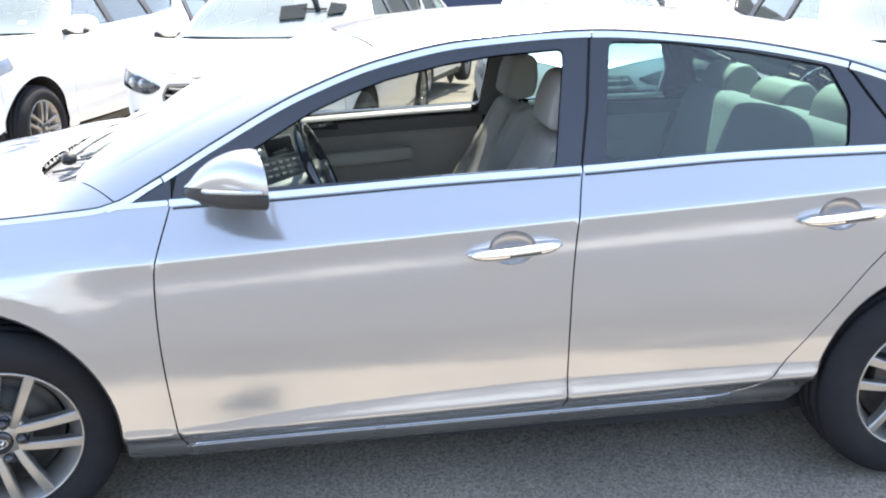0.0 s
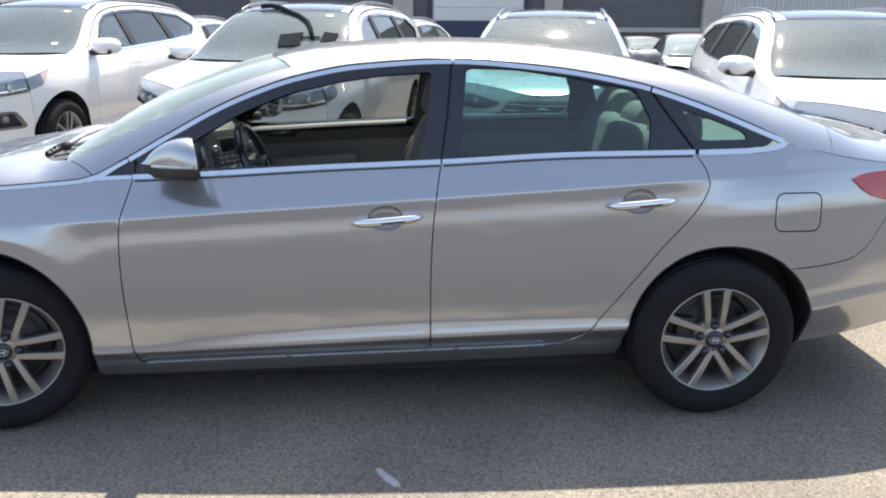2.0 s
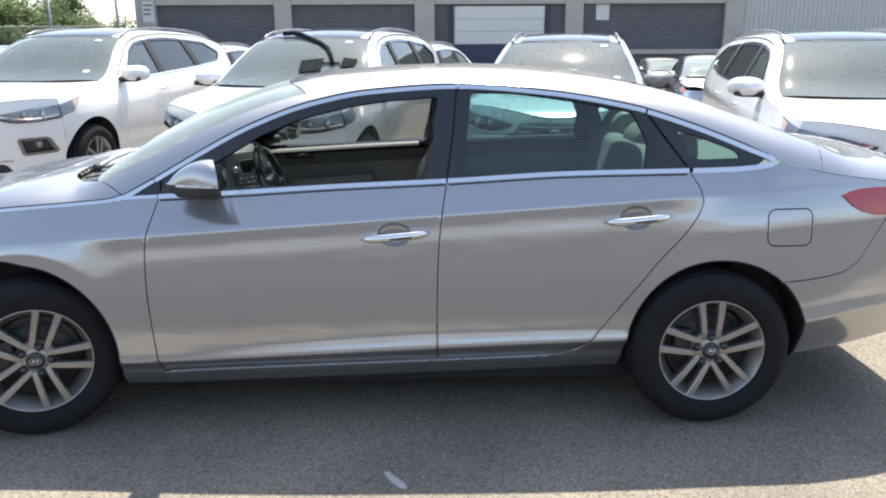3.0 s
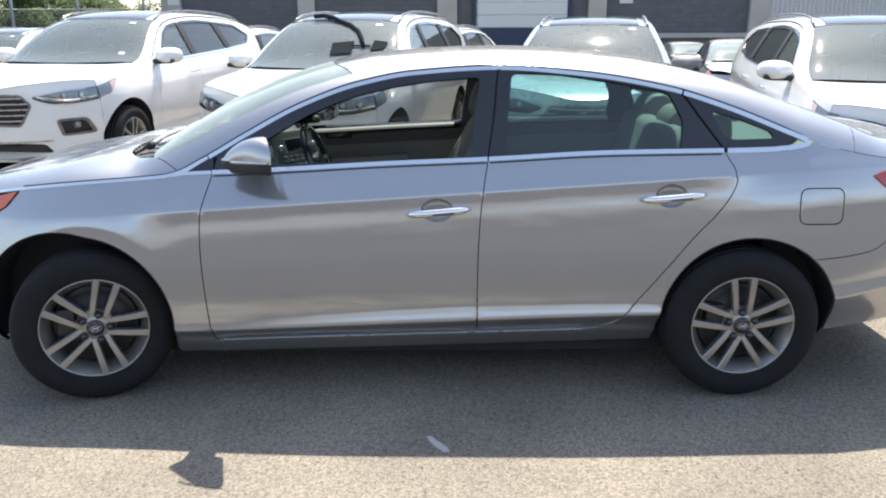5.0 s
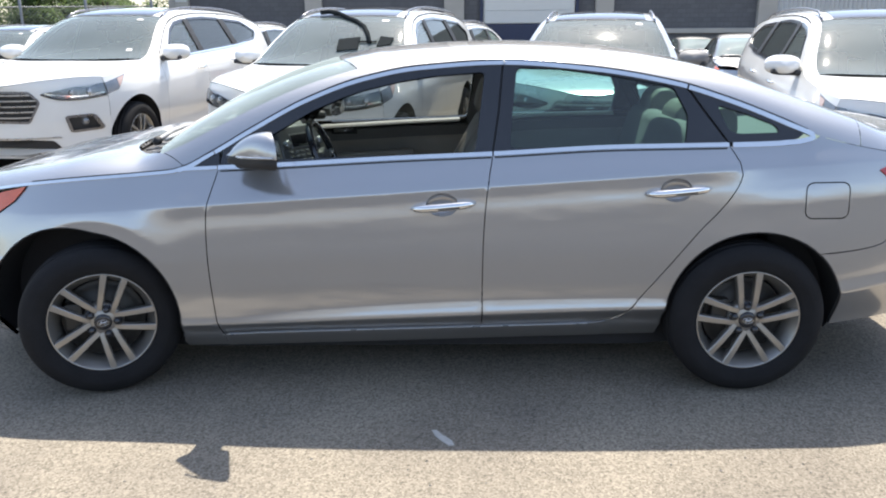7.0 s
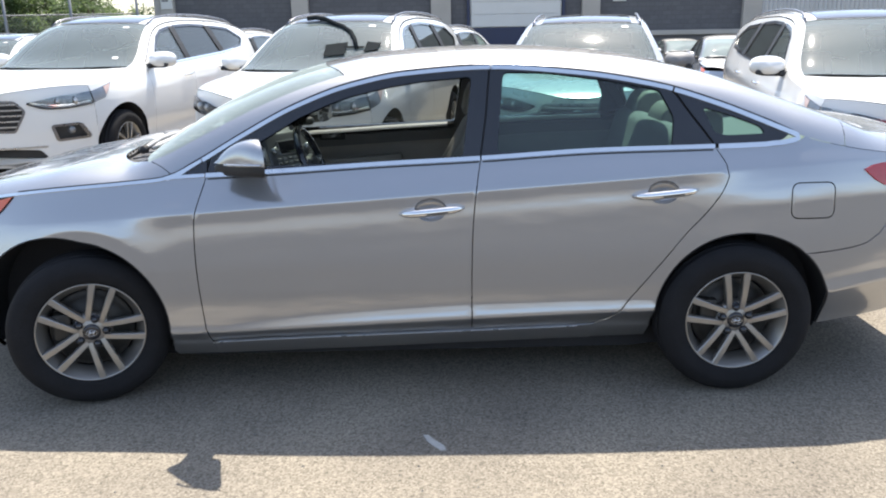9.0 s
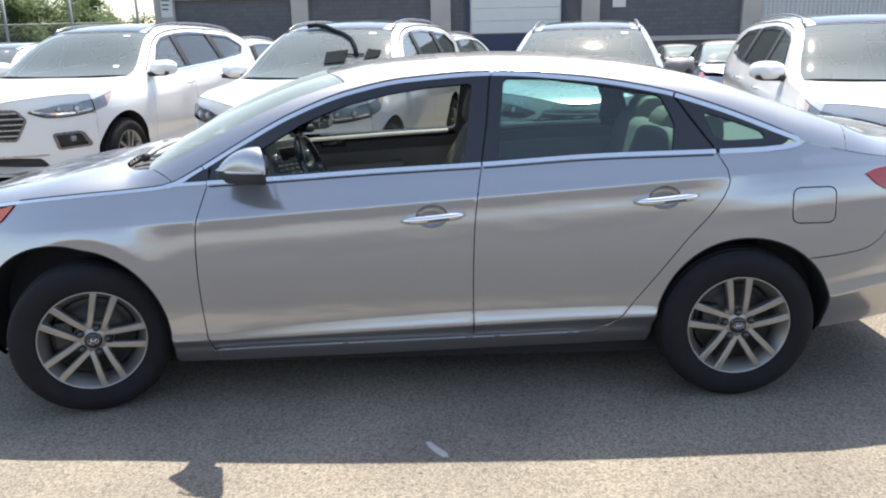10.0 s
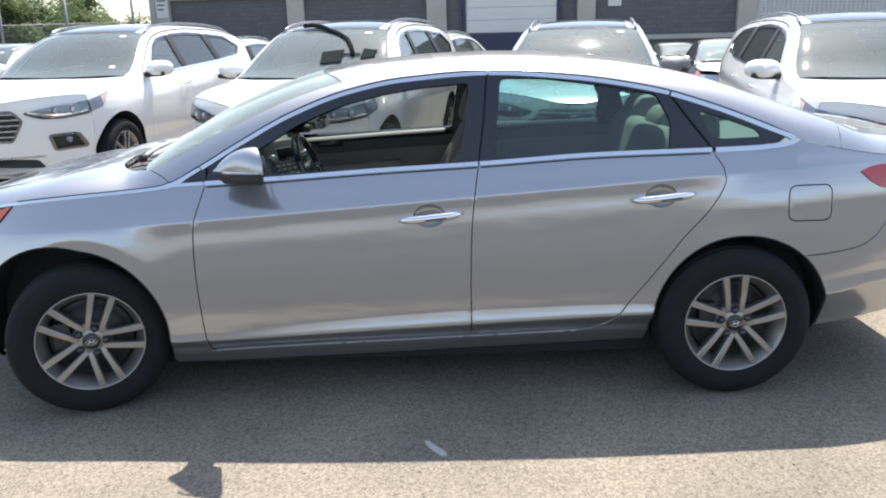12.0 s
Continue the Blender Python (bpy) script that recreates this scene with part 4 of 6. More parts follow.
    B.sheet("headliner", lambda u: ws_top(u) - 0.02, lambda u: rg_top(u) + 0.05, -0.97, 0.97, HEADLINER, car, 20, 33, drop=0.035, label="pale cloth headliner")
    for u0, u1 in ((-0.96, -W + 0.01), (W - 0.01, 0.96)):
        B.sheet("pillar_lining", lambda u: hood_rear(u) + 0.25, lambda u: ws_top(u), u0, u1, TRIM_GREY, car, 16, 6, drop=0.028)
        B.sheet("pillar_lining", rg_top, lambda u: rg_base(u) - 0.1, u0, u1, HEADLINER, car, 12, 6, drop=0.03)
    for nm, x0, dx, z0, z1, p in (("front_bumper", -0.55, -0.40, 0.20, 0.82, 3), ("rear_bumper", 3.72, 0.18, 0.28, 0.985, 4)):
        def f(s, t, x0=x0, dx=dx, z0=z0, z1=z1, p=p):
            u = 2 * s - 1
            z = z0 + (z1 - z0 + (0.068 * (1 - u**2) if dx > 0 else 0)) * t
            ys = B.side(np.full_like(z, x0), z)
            return np.stack([x0 + dx * (1 - abs(u) ** p) * (1 - 0.3 * (abs(t - 0.45) * 1.6) ** 2), B.yc + u * (B.yc - ys), z], -1)
        grid(nm, f, 41, 16, SILVER, car, 1)
    v = [(-0.6, 0.45, 0.17), (-0.3, 0.30, 0.145), (0.40, 0.22, 0.135), (2.40, 0.22, 0.14), (3.1, 0.30, 0.17), (3.5, 0.45, 0.22)]
    v += [(a, 2 * B.yc - b, c) for a, b, c in v[::-1]]
    ring = range(12)
    part("underbody", v + [(a, b, 0.26) for a, b, c in v], [tuple(ring), tuple(23 - i for i in ring)] + [(i, i + 12, (i + 1) % 12 + 12, (i + 1) % 12) for i in ring], DARK, car, smooth=False)
    # unseen dark sheet and box, added to stop sun leaking through the boot
    part("boot_floor", [(3.0, 0.30, 0.93), (3.60, 0.30, 0.93), (3.80, 0.50, 0.93), (3.80, 1.34, 0.93), (3.60, 1.54, 0.93), (3.0, 1.54, 0.93)], [tuple(range(6))], DARK, car, smooth=False)
    bm_part("boot_box", box_bm((0.84, 1.40, 0.60), Matrix.Translation((3.36, B.yc, 0.67)), 0.02), DARK, car)
    # wipers on the cowl
    for y0, y1, xb in ((0.50, 1.10, 0.10), (1.05, 1.55, 0.10)):
        pts, blade = [], []
        for k in range(9):
            t = k / 8
            y = y0 + (y1 - y0) * t
            u = (y - B.yc) / (B.yc - 0.1)
            x = xb + 0.03 + 0.05 * t
            q = B.top(np.array([x]), np.array([u]))[0]
            pts.append((q[0], q[1], q[2] + 0.014 + 0.022 * math.sin(math.pi * t)))
            q = B.top(np.array([x + 0.045]), np.array([u]))[0]
            blade.append((q[0], q[1], q[2] + 0.016))
        wp = tube("wiper", pts, 0.013, WIPER_GREY, car, "black wiper arm and blade on the cowl", 4)
        tube("wiper_blade", blade, [0.006] + [0.015] * 7 + [0.006], WIPER_GREY, wp, "", 4)
        tube("wiper_hinge", [pts[0], tuple(np.array(pts[0]) + (0.03, -0.05, 0.012))], 0.02, BLACK, wp, "", 8)
    for k in range(8):
        u = -0.70 + 0.20 * k
        q, q2 = B.top(np.array([float(hood_rear(u)) + 0.02]), np.array([u]), 0.026)[0], B.top(np.array([float(ws_base(u)) + 0.0]), np.array([u]), 0.026)[0]
        tube("cowl_vane", [tuple(q), tuple(q2)], 0.005, TRIM_GREY, car, "", 4)
    # door mirrors
    for sg, lift in ((1, B.near), (-1, B.far)):
        Y = (lambda y: y) if sg > 0 else (lambda y: 2 * B.yc - y)

        rows, ring = [], 26
        for k in range(15):
            t = k / 14
            x = 0.600 + 0.200 * t
            fat = (1 - (1 - t) ** 2.4) ** 0.8
            hi, lo = 1.055 + 0.112 * fat * (0.97 if k == 14 else 1), 1.040 - 0.024 * min(1, 2.5 * t)
            cy, cz = -0.022 + 0.03 * (1 - t), 1.058
            rows.append([(x + 1.3 * (1 - t) * (0.012 + 0.083 * fat) * max(0, -math.cos(a)) - 0.36 * t**3 * (0.012 + 0.083 * fat) * math.cos(a), cy + (0.012 + 0.083 * fat) * math.copysign(abs(math.cos(a)) ** 0.75, math.cos(a)), cz + ((hi - cz) if math.sin(a) > 0 else (cz - lo)) * math.copysign(abs(math.sin(a)) ** 0.75, math.sin(a))) for a in np.linspace(0, 2 * math.pi, ring, endpoint=False)])
        cut = 1.070
        for nm, mat, keep, lbl in (("door_mirror", SILVER, True, "silver door mirror with a black underside"), ("mirror_base", BLACK, False, "black lower mirror housing")):
            vs = []
            for row in rows:
                vs += [(x, Y(y), max(z, cut) if keep else min(z, cut - 0.002)) for x, y, z in row]
            fs = [(i * ring + j, i * ring + (j + 1) % ring, (i + 1) * ring + (j + 1) % ring, (i + 1) * ring + j) for i in range(14) for j in range(ring)]
            fs.append(tuple(range(ring)))
            if not keep:
                fs.append(tuple(14 * ring + j for j in range(ring)))
            bm = bmesh.new()
            bv = [bm.verts.new(v) for v in vs]
            for f_ in fs:
                bm.faces.new([bv[i] for i in f_])
            bmesh.ops.remove_doubles(bm, verts=list(bm.verts), dist=0.0008)
            ob = bm_part(nm, bm, mat, car if keep else mirror_ob, lbl)
            if keep:
                mirror_ob = ob
        vs = [(x + 0.012, Y(y), z) for x, y, z in rows[13]]
        part("mirror_glass", vs, [tuple(range(ring))], MIRROR, mirror_ob, "", smooth=False)
        tube("turn_signal", [(x, Y(y - 0.002), cut + 0.006) for x, y in ((0.665, -0.074), (0.695, -0.090), (0.74, -0.104), (0.785, -0.113), (0.820, -0.117))], 0.0055, LAMP_INSIDE, mirror_ob, "clear strip lamp along the mirror", 6)
        foot = box_bm((0.11, 0.15, 0.05), Matrix.Translation((0.690, Y(0.070), 1.036)) @ Matrix.Rotation(radians(-8 * sg), 4, "Z"), 0.024, 3)
        bm_part("mirror_foot", foot, BLACK, mirror_ob)
    # wheels
    for x, z in ((0.0, 0.338), (2.805, 0.337)):
        for sg in (1, -1):
            steer = 19 if x < 1 else 0
            mm = Matrix.Translation((x, 0.004 if sg > 0 else 2 * B.yc - 0.004, z)) @ Matrix.Rotation(radians((0 if sg > 0 else 180) + steer), 4, "Z")
            wheel(car, mm, 0.338, 0.222, 19 if (x < 1 and sg > 0) else -3)
    # linings of the doors, seen from inside
    for lift, sg in ((near, 1), (far, -1)):
        lower = lines([(0.60, 0.42), (1.60, 0.42)], 0.1) + [(1.62, 0.98)] + belt_pts(1.60, 0.62, -0.075)
        panel("door_lining", lower, lift, TRIM_BEIGE, car, sign=-sg, off=0.05, hu=0.2, hv=0.05, rim=0.01, label="taupe door lining")
        panel("door_lining_top", belt_pts(0.60, 1.64, -0.012) + belt_pts(1.64, 0.60, -0.075), lift, TRIM_GREY, car, sign=-sg, off=0.055, hu=0.2, hv=0.02, rim=0.015)
        lower = lines([(1.80, 0.42), (2.35, 0.45), (2.55, 0.70)], 0.1) + [(2.60, 1.0)] + belt_pts(2.58, 1.80, -0.075)
        panel("door_lining", lower, lift, TRIM_BEIGE, car, sign=-sg, off=0.05, hu=0.2, hv=0.05, rim=0.01)
        panel("door_lining_top", belt_pts(1.76, 2.64, -0.012) + belt_pts(2.64, 1.76, -0.075), lift, TRIM_GREY, car, sign=-sg, off=0.055, hu=0.2, hv=0.02, rim=0.015)
        panel("pillar_lining", lines([(1.60, 0.40), (1.62, 1.05), (1.68, 1.38), (1.80, 1.38), (1.76, 1.05), (1.78, 0.40)], 0.08), lift, TRIM_GREY, car, sign=-sg, off=0.035, hu=0.1, hv=0.1, rim=0.01)
        # ledge on the lining top, its near-white colour standing in for sunlight
        for x0, x1 in ((0.62, 1.58), (1.86, 2.52)):
            ledge = [[tuple(lift(np.array([x]), np.array([z]))[0] + np.array((0, sg * dy, dz))) for x, z in belt_pts(x0, x1, 0.0)] for dy, dz in ((0.045, 0.008), (0.064, 0.006), (0.080, -0.003), (0.085, -0.012))]
            n = len(ledge[0])
            part("lining_strip", [q for row in ledge for q in row], [(r * n + i, r * n + i + 1, (r + 1) * n + i + 1, (r + 1) * n + i) for r in range(3) for i in range(n - 1)], LIGHT_TRIM, car, "pale strip painted as the sunlit top of the door lining")
        for x0 in (1.05, 2.1):
            bm = box_bm((0.50, 0.06, 0.07), Matrix.Translation((x0, B.yc - sg * (B.yc - 0.135), 0.78)) @ Matrix.Rotation(radians(-4), 4, "Y"), 0.02)
            bm_part("armrest", bm, TRIM_BEIGE, car)
        hx, hz = 0.865, 0.945
        tube("inner_handle", [(hx - 0.062, B.yc - sg * (B.yc - 0.165), hz), (hx, B.yc - sg * (B.yc - 0.18), hz + 0.004), (hx + 0.062, B.yc - sg * (B.yc - 0.165), hz + 0.012)], 0.011, SILVER_TRIM, car, "silver inner door handle", 6)
        bm = box_bm((0.16, 0.012, 0.075), Matrix.Translation((hx, B.yc - sg * (B.yc - 0.150), hz + 0.014)), 0.004)
        bm_part("handle_recess", bm, BLACK, car)
    # dashboard
    dash = [(0.30, 0.95), (0.40, 1.01), (0.54, 1.045), (0.62, 1.04), (0.66, 1.00), (0.655, 0.93), (0.62, 0.80), (0.60, 0.62), (0.40, 0.60)]
    db = solid_outline("dashboard", dash, Matrix.Translation((0, B.yc, 0)), 1.42, TRIM_GREY, car, 0.02, "dark grey dashboard", 3)
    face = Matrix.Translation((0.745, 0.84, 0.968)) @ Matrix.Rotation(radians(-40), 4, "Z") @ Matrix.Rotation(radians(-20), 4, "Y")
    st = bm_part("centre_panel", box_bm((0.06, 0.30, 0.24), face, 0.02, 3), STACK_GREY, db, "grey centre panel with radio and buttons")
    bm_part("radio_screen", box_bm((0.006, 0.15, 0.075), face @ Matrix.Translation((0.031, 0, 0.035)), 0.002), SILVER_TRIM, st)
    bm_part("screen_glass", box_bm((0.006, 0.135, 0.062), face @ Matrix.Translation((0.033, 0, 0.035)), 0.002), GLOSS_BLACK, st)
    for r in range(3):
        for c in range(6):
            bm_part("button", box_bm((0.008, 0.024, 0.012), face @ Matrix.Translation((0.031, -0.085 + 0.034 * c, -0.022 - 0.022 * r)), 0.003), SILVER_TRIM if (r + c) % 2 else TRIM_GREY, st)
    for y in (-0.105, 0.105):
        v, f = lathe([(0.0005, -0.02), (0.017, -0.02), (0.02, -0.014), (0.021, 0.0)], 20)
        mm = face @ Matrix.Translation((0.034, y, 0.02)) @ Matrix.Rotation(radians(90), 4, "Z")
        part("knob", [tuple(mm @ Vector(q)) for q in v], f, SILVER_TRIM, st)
    for y in (0.64, 1.06):
        bm_part("air_vent", box_bm((0.02, 0.05, 0.10), Matrix.Translation((0.672, y, 0.985)) @ Matrix.Rotation(radians(-14), 4, "Y"), 0.008), SILVER_TRIM, db, "silver-framed air vent")
    bm_part("console", box_bm((0.85, 0.24, 0.28), Matrix.Translation((1.10, B.yc, 0.52)) @ Matrix.Rotation(radians(3), 4, "Y"), 0.03), TRIM_GREY, car, "dark centre console")
    bm_part("gear_lever", box_bm((0.04, 0.04, 0.14), Matrix.Translation((0.92, 0.90, 0.74)), 0.014), BLACK, car)
    tubec = Matrix.Translation((0.935, 0.50, 0.965)) @ Matrix.Rotation(radians(-22), 4, "Y")
    ring = [tuple(tubec @ Vector((0, 0.188 * math.cos(a), 0.188 * math.sin(a)))) for a in np.linspace(0, 2 * math.pi, 48, endpoint=False)]
    sw = tube("steering_wheel", ring, 0.017, GLOSS_BLACK, car, "black three-spoke steering wheel", 10, True)
    bm_part("wheel_boss", box_bm((0.05, 0.15, 0.13), tubec @ Matrix.Translation((-0.01, 0, -0.005)), 0.025, 3), BLACK, sw)
    for a in (5, 175, 270):
        d = Vector((0, math.cos(radians(a)), math.sin(radians(a))))
        tube("wheel_spoke", [tuple(tubec @ (d * 0.05)), tuple(tubec @ (d * 0.185))], 0.014, SILVER_TRIM, sw, "", 8)
    tube("steering_column", [(0.62, 0.5, 0.86), (0.91, 0.5, 0.955)], 0.04, TRIM_GREY, car)
    bm_part("instrument_hood", box_bm((0.16, 0.32, 0.07), Matrix.Translation((0.59, 0.50, 1.03)) @ Matrix.Rotation(radians(8), 4, "Y"), 0.035, 3), TRIM_GREY, db)
    part("floor", [(0.35, 0.12, 0.33), (3.0, 0.12, 0.36), (3.0, 1.72, 0.36), (0.35, 1.72, 0.33)], [(0, 1, 2, 3)], TRIM_GREY, car, smooth=False)
    part("parcel_shelf", [(2.82, 0.2, 1.02), (3.32, 0.25, 1.06), (3.32, 1.59, 1.06), (2.82, 1.64, 1.02)], [(0, 1, 2, 3)], TRIM_GREY, car, smooth=False)
    bm_part("inside_mirror", box_bm((0.03, 0.24, 0.065), Matrix.Translation((0.92, B.yc, 1.315)) @ Matrix.Rotation(radians(15), 4, "Y"), 0.012), BLACK, car, "black inside mirror under the roof")
    # seats of the cabin are parts too, since they move with the car
    front = seat(car, Matrix.Translation((1.33, 0.52, 0.44)), CLOTH)
    copy_thing(front, Matrix.Translation((1.33, 1.31, 0.44)))
    # the bench has a darker cloth tone than the front seats
    bench_back = [(0.0, 0.0), (0.14, -0.02), (0.30, 0.52), (0.31, 0.62), (0.24, 0.65), (0.18, 0.62), (0.06, 0.25)]
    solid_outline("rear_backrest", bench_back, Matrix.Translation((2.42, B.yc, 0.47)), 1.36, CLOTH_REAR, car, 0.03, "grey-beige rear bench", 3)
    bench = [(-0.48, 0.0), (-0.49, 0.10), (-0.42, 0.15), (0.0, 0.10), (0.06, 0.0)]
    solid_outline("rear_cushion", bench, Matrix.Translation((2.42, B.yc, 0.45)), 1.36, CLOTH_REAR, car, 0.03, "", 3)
    for y in (0.46, 0.92, 1.40):
        head = [(-0.03, 0.0), (-0.01, 0.09), (0.03, 0.13), (0.09, 0.135), (0.13, 0.10), (0.14, 0.02), (0.10, -0.02), (0.0, -0.02)]
        solid_outline("rear_headrest", head, Matrix.Translation((2.665, y, 1.085 if y != 0.92 else 1.06)), 0.27, LEATHER, car, 0.03, "cream headrest on the rear bench", 4)
    return car


# ---- the place: ground ----
def asphalt_material():
    """Old pale asphalt: stones of several tones in a grey binder, dust and dark stains."""
    mat = bpy.data.materials.new("asphalt")
    mat.use_nodes = True
    nt = mat.node_tree
    n, link = nt.nodes, nt.links.new
    b = n["Principled BSDF"]
    co = n.new("ShaderNodeTexCoord")
    def noise_tex(scale, detail=4):
        t = n.new("ShaderNodeTexNoise")
        t.inputs["Scale"].default_value, t.inputs["Detail"].default_value = scale, detail
        link(co.outputs["Object"], t.inputs["Vector"])
        return t
    vor = n.new("ShaderNodeTexVoronoi")
    vor.inputs["Scale"].default_value = 135
    link(co.outputs["Object"], vor.inputs["Vector"])
    stones = n.new("ShaderNodeValToRGB")
    els = stones.color_ramp.elements
    els[0].position, els[0].color = 0.0, (0.150, 0.133, 0.109, 1)
    els[1].position, els[1].color = 1.0, (0.365, 0.325, 0.268, 1)
    e = els.new(0.45)
    e.color = (0.258, 0.228, 0.186, 1)
    link(vor.outputs["Color"], stones.inputs["Fac"])
    stain = n.new("ShaderNodeValToRGB")
    stain.color_ramp.elements[0].position, stain.color_ramp.elements[0].color = 0.32, (0.72, 0.72, 0.73, 1)
    stain.color_ramp.elements[1].position, stain.color_ramp.elements[1].color = 0.68, (1.0, 1.0, 0.98, 1)
    link(noise_tex(1.3, 6).outputs["Fac"], stain.inputs["Fac"])
    mul = n.new("ShaderNodeMix")
    mul.data_type, mul.blend_type = "RGBA", "MULTIPLY"
    mul.inputs["Factor"].default_value = 1.0
    link(stones.outputs["Color"], mul.inputs["A"])
    link(stain.outputs["Color"], mul.inputs["B"])
    speck = n.new("ShaderNodeValToRGB")
    speck.color_ramp.elements[0].position, speck.color_ramp.elements[0].color = 0.32, (0.45, 0.45, 0.46, 1)
    speck.color_ramp.elements[1].position, speck.color_ramp.elements[1].color = 0.46, (1, 1, 1, 1)
    link(noise_tex(60, 3).outputs["Fac"], speck.inputs["Fac"])
    mul2 = n.new("ShaderNodeMix")
    mul2.data_type, mul2.blend_type = "RGBA", "MULTIPLY"
    mul2.inputs["Factor"].default_value = 0.6
    link(mul.outputs["Result"], mul2.inputs["A"])
    link(speck.outputs["Color"], mul2.inputs["B"])
    link(mul2.outputs["Result"], b.inputs["Base Color"])
    b.inputs["Roughness"].default_value = 0.95
    b.inputs["Specular IOR Level"].default_value = 0.12
    bp = n.new("ShaderNodeBump")
    bp.inputs["Strength"].default_value, bp.inputs["Distance"].default_value = 0.5, 0.003
    link(vor.outputs["Distance"], bp.inputs["Height"])
    bp2 = n.new("ShaderNodeBump")
    bp2.inputs["Strength"].default_value, bp2.inputs["Distance"].default_value = 0.3, 0.008
    link(noise_tex(14, 5).outputs["Fac"], bp2.inputs["Height"])
    link(bp.outputs[0], bp2.inputs["Normal"])
    link(bp2.outputs[0], b.inputs["Normal"])
    return mat


ASPHALT = asphalt_material()
G = 900.0
# the lot falls gently towards the loading docks
rows = [(-G, 0.0), (7.0, 0.0), (24.0, -0.55), (G, -0.55)]
tagged(part("ground", [(x, y, z) for y, z in rows for x in (-G, G)], [(2 * k, 2 * k + 1, 2 * k + 3, 2 * k + 2) for k in range(3)], ASPHALT, smooth=False), "worn pale grey asphalt of a car park", "ground", kind="structure")

# unseen dark ground on the camera's side, added to darken the doors' reflections
DARK_STRIP = material("unseen_dark_ground", (0.061, 0.055, 0.048), 0.9, 0, 0, 0.25, 1.5, 120, 0.5)
rng = random.Random(2)
xs = np.linspace(-60, 60, 241)
edge = [-0.95 + 0.05 * noise.noise(Vector((x * 0.9, 0, 0))) + rng.uniform(-0.01, 0.01) for x in xs]
vs = [(x, y, 0.004) for x, y in zip(xs, edge)] + [(x, -16, 0.004) for x in xs]
tagged(part("road", vs, [(i, 241 + i, 242 + i, i + 1) for i in range(240)], DARK_STRIP, smooth=False), "unseen dark ground strip, added to darken the doors' reflections", "road", kind="structure")

sedan = build_sedan(Matrix.Identity(4))


# ---- the white sport utility vehicles ----
def build_suv(m, label, glass_roof=True):
    car = thing("suv", label, "car", m, "parked white cars")
    belt = lambda x: pchip((-1, 0.5, 1.6, 2.65, 3.3, 4.0), (1.05, 1.105, 1.155, 1.205, 1.26, 1.30), x)

    def knots(x):
        b = belt(x)
        return [(0.15, 0.10), (0.22, 0.07), (0.30, 0.038), (0.36, 0.030), (0.38, 0.022), (0.46, 0.026), (0.62, 0.004), (0.76, 0.0), (b - 0.22, 0.004), (b - 0.15, 0.018), (b - 0.135, 0.022), (b - 0.03, 0.060), (b + 0.03, 0.084), (b + 0.2, 0.16), (b + 0.4, 0.265), (b + 0.6, 0.375)]
    taper = lambda x: 0.45 * np.maximum(0, 0.05 - x) ** 2.2 + 0.10 * np.maximum(0, x - 3.0) ** 2
    rail = [(-0.95, 0.90), (-0.6, 0.985), (-0.3, 1.03), (0.0, 1.065), (0.3, 1.095), (0.5, 1.12), (0.62, 1.17), (0.9, 1.375), (1.1, 1.505), (1.3, 1.585), (1.6, 1.635), (2.1, 1.66), (2.7, 1.65), (3.2, 1.61), (3.6, 1.54), (3.85, 1.45), (3.97, 1.2)]
    crown = [(-0.97, 0.93), (-0.8, 1.0), (-0.4, 1.075), (0.0, 1.115), (0.25, 1.135), (0.42, 1.20), (0.8, 1.45), (1.05, 1.585), (1.25, 1.655), (1.6, 1.70), (2.2, 1.72), (2.9, 1.705), (3.5, 1.65), (3.8, 1.57), (3.97, 1.3)]
    low = lambda row: [(x, z - 0.03 * min(1, max(0, (z - 1.2) / 0.4))) for x, z in row]
    B = Body(0.94, knots, taper, low(rail), low(crown), 0.42, 10)
    rail_pts = lambda x0, x1, dz=0.0: [(x, float(B.rail(x)) + dz) for x in np.linspace(x0, x1, max(3, int(abs(x1 - x0) / 0.05)))]
    belt_pts = lambda x0, x1, dz=0.0: [(x, float(belt(x)) + dz) for x in np.linspace(x0, x1, max(3, int(abs(x1 - x0) / 0.08)))]
    arch, AF, AR = 0.425, (0.0, 0.385), (2.80, 0.385)
    seam_a = curve([(0.64, 1.18), (0.60, 1.05), (0.585, 0.8), (0.59, 0.5), (0.60, 0.32)], 0.06)
    fender = rail_pts(0.62, -0.42) + lines([(-0.42, 1.0), (-0.42, 0.40)], 0.06) + arc(*AF, arch, 178, -8, 26) + [(0.44, 0.30), (0.60, 0.30)] + seam_a[::-1][1:]
    win_f = rounded([(0.80, 1.135), (1.14, 1.425), (1.32, 1.505), (1.585, 1.545), (1.60, 1.175)], 0.03)
    win_r = rounded([(1.68, 1.178), (1.665, 1.552), (2.10, 1.570), (2.50, 1.555), (2.60, 1.225)], 0.03)
    win_q = rounded([(2.69, 1.235), (2.60, 1.548), (3.10, 1.515), (3.46, 1.385), (3.30, 1.29)], 0.04)
    door_f = seam_a + [(1.63, 0.31)] + lines([(1.63, 0.31), (1.63, 1.17), (1.62, 1.58)], 0.08) + rail_pts(1.60, 0.66, -0.012)
    door_r = lines([(1.63, 0.31), (1.63, 1.17), (1.62, 1.58)], 0.08)[::-1] + [(2.30, 0.31)] + curve([(2.33, 0.40), (2.40, 0.60), (2.58, 0.85), (2.66, 1.05), (2.645, 1.3), (2.55, 1.59)], 0.06) + rail_pts(2.54, 1.63, -0.012)
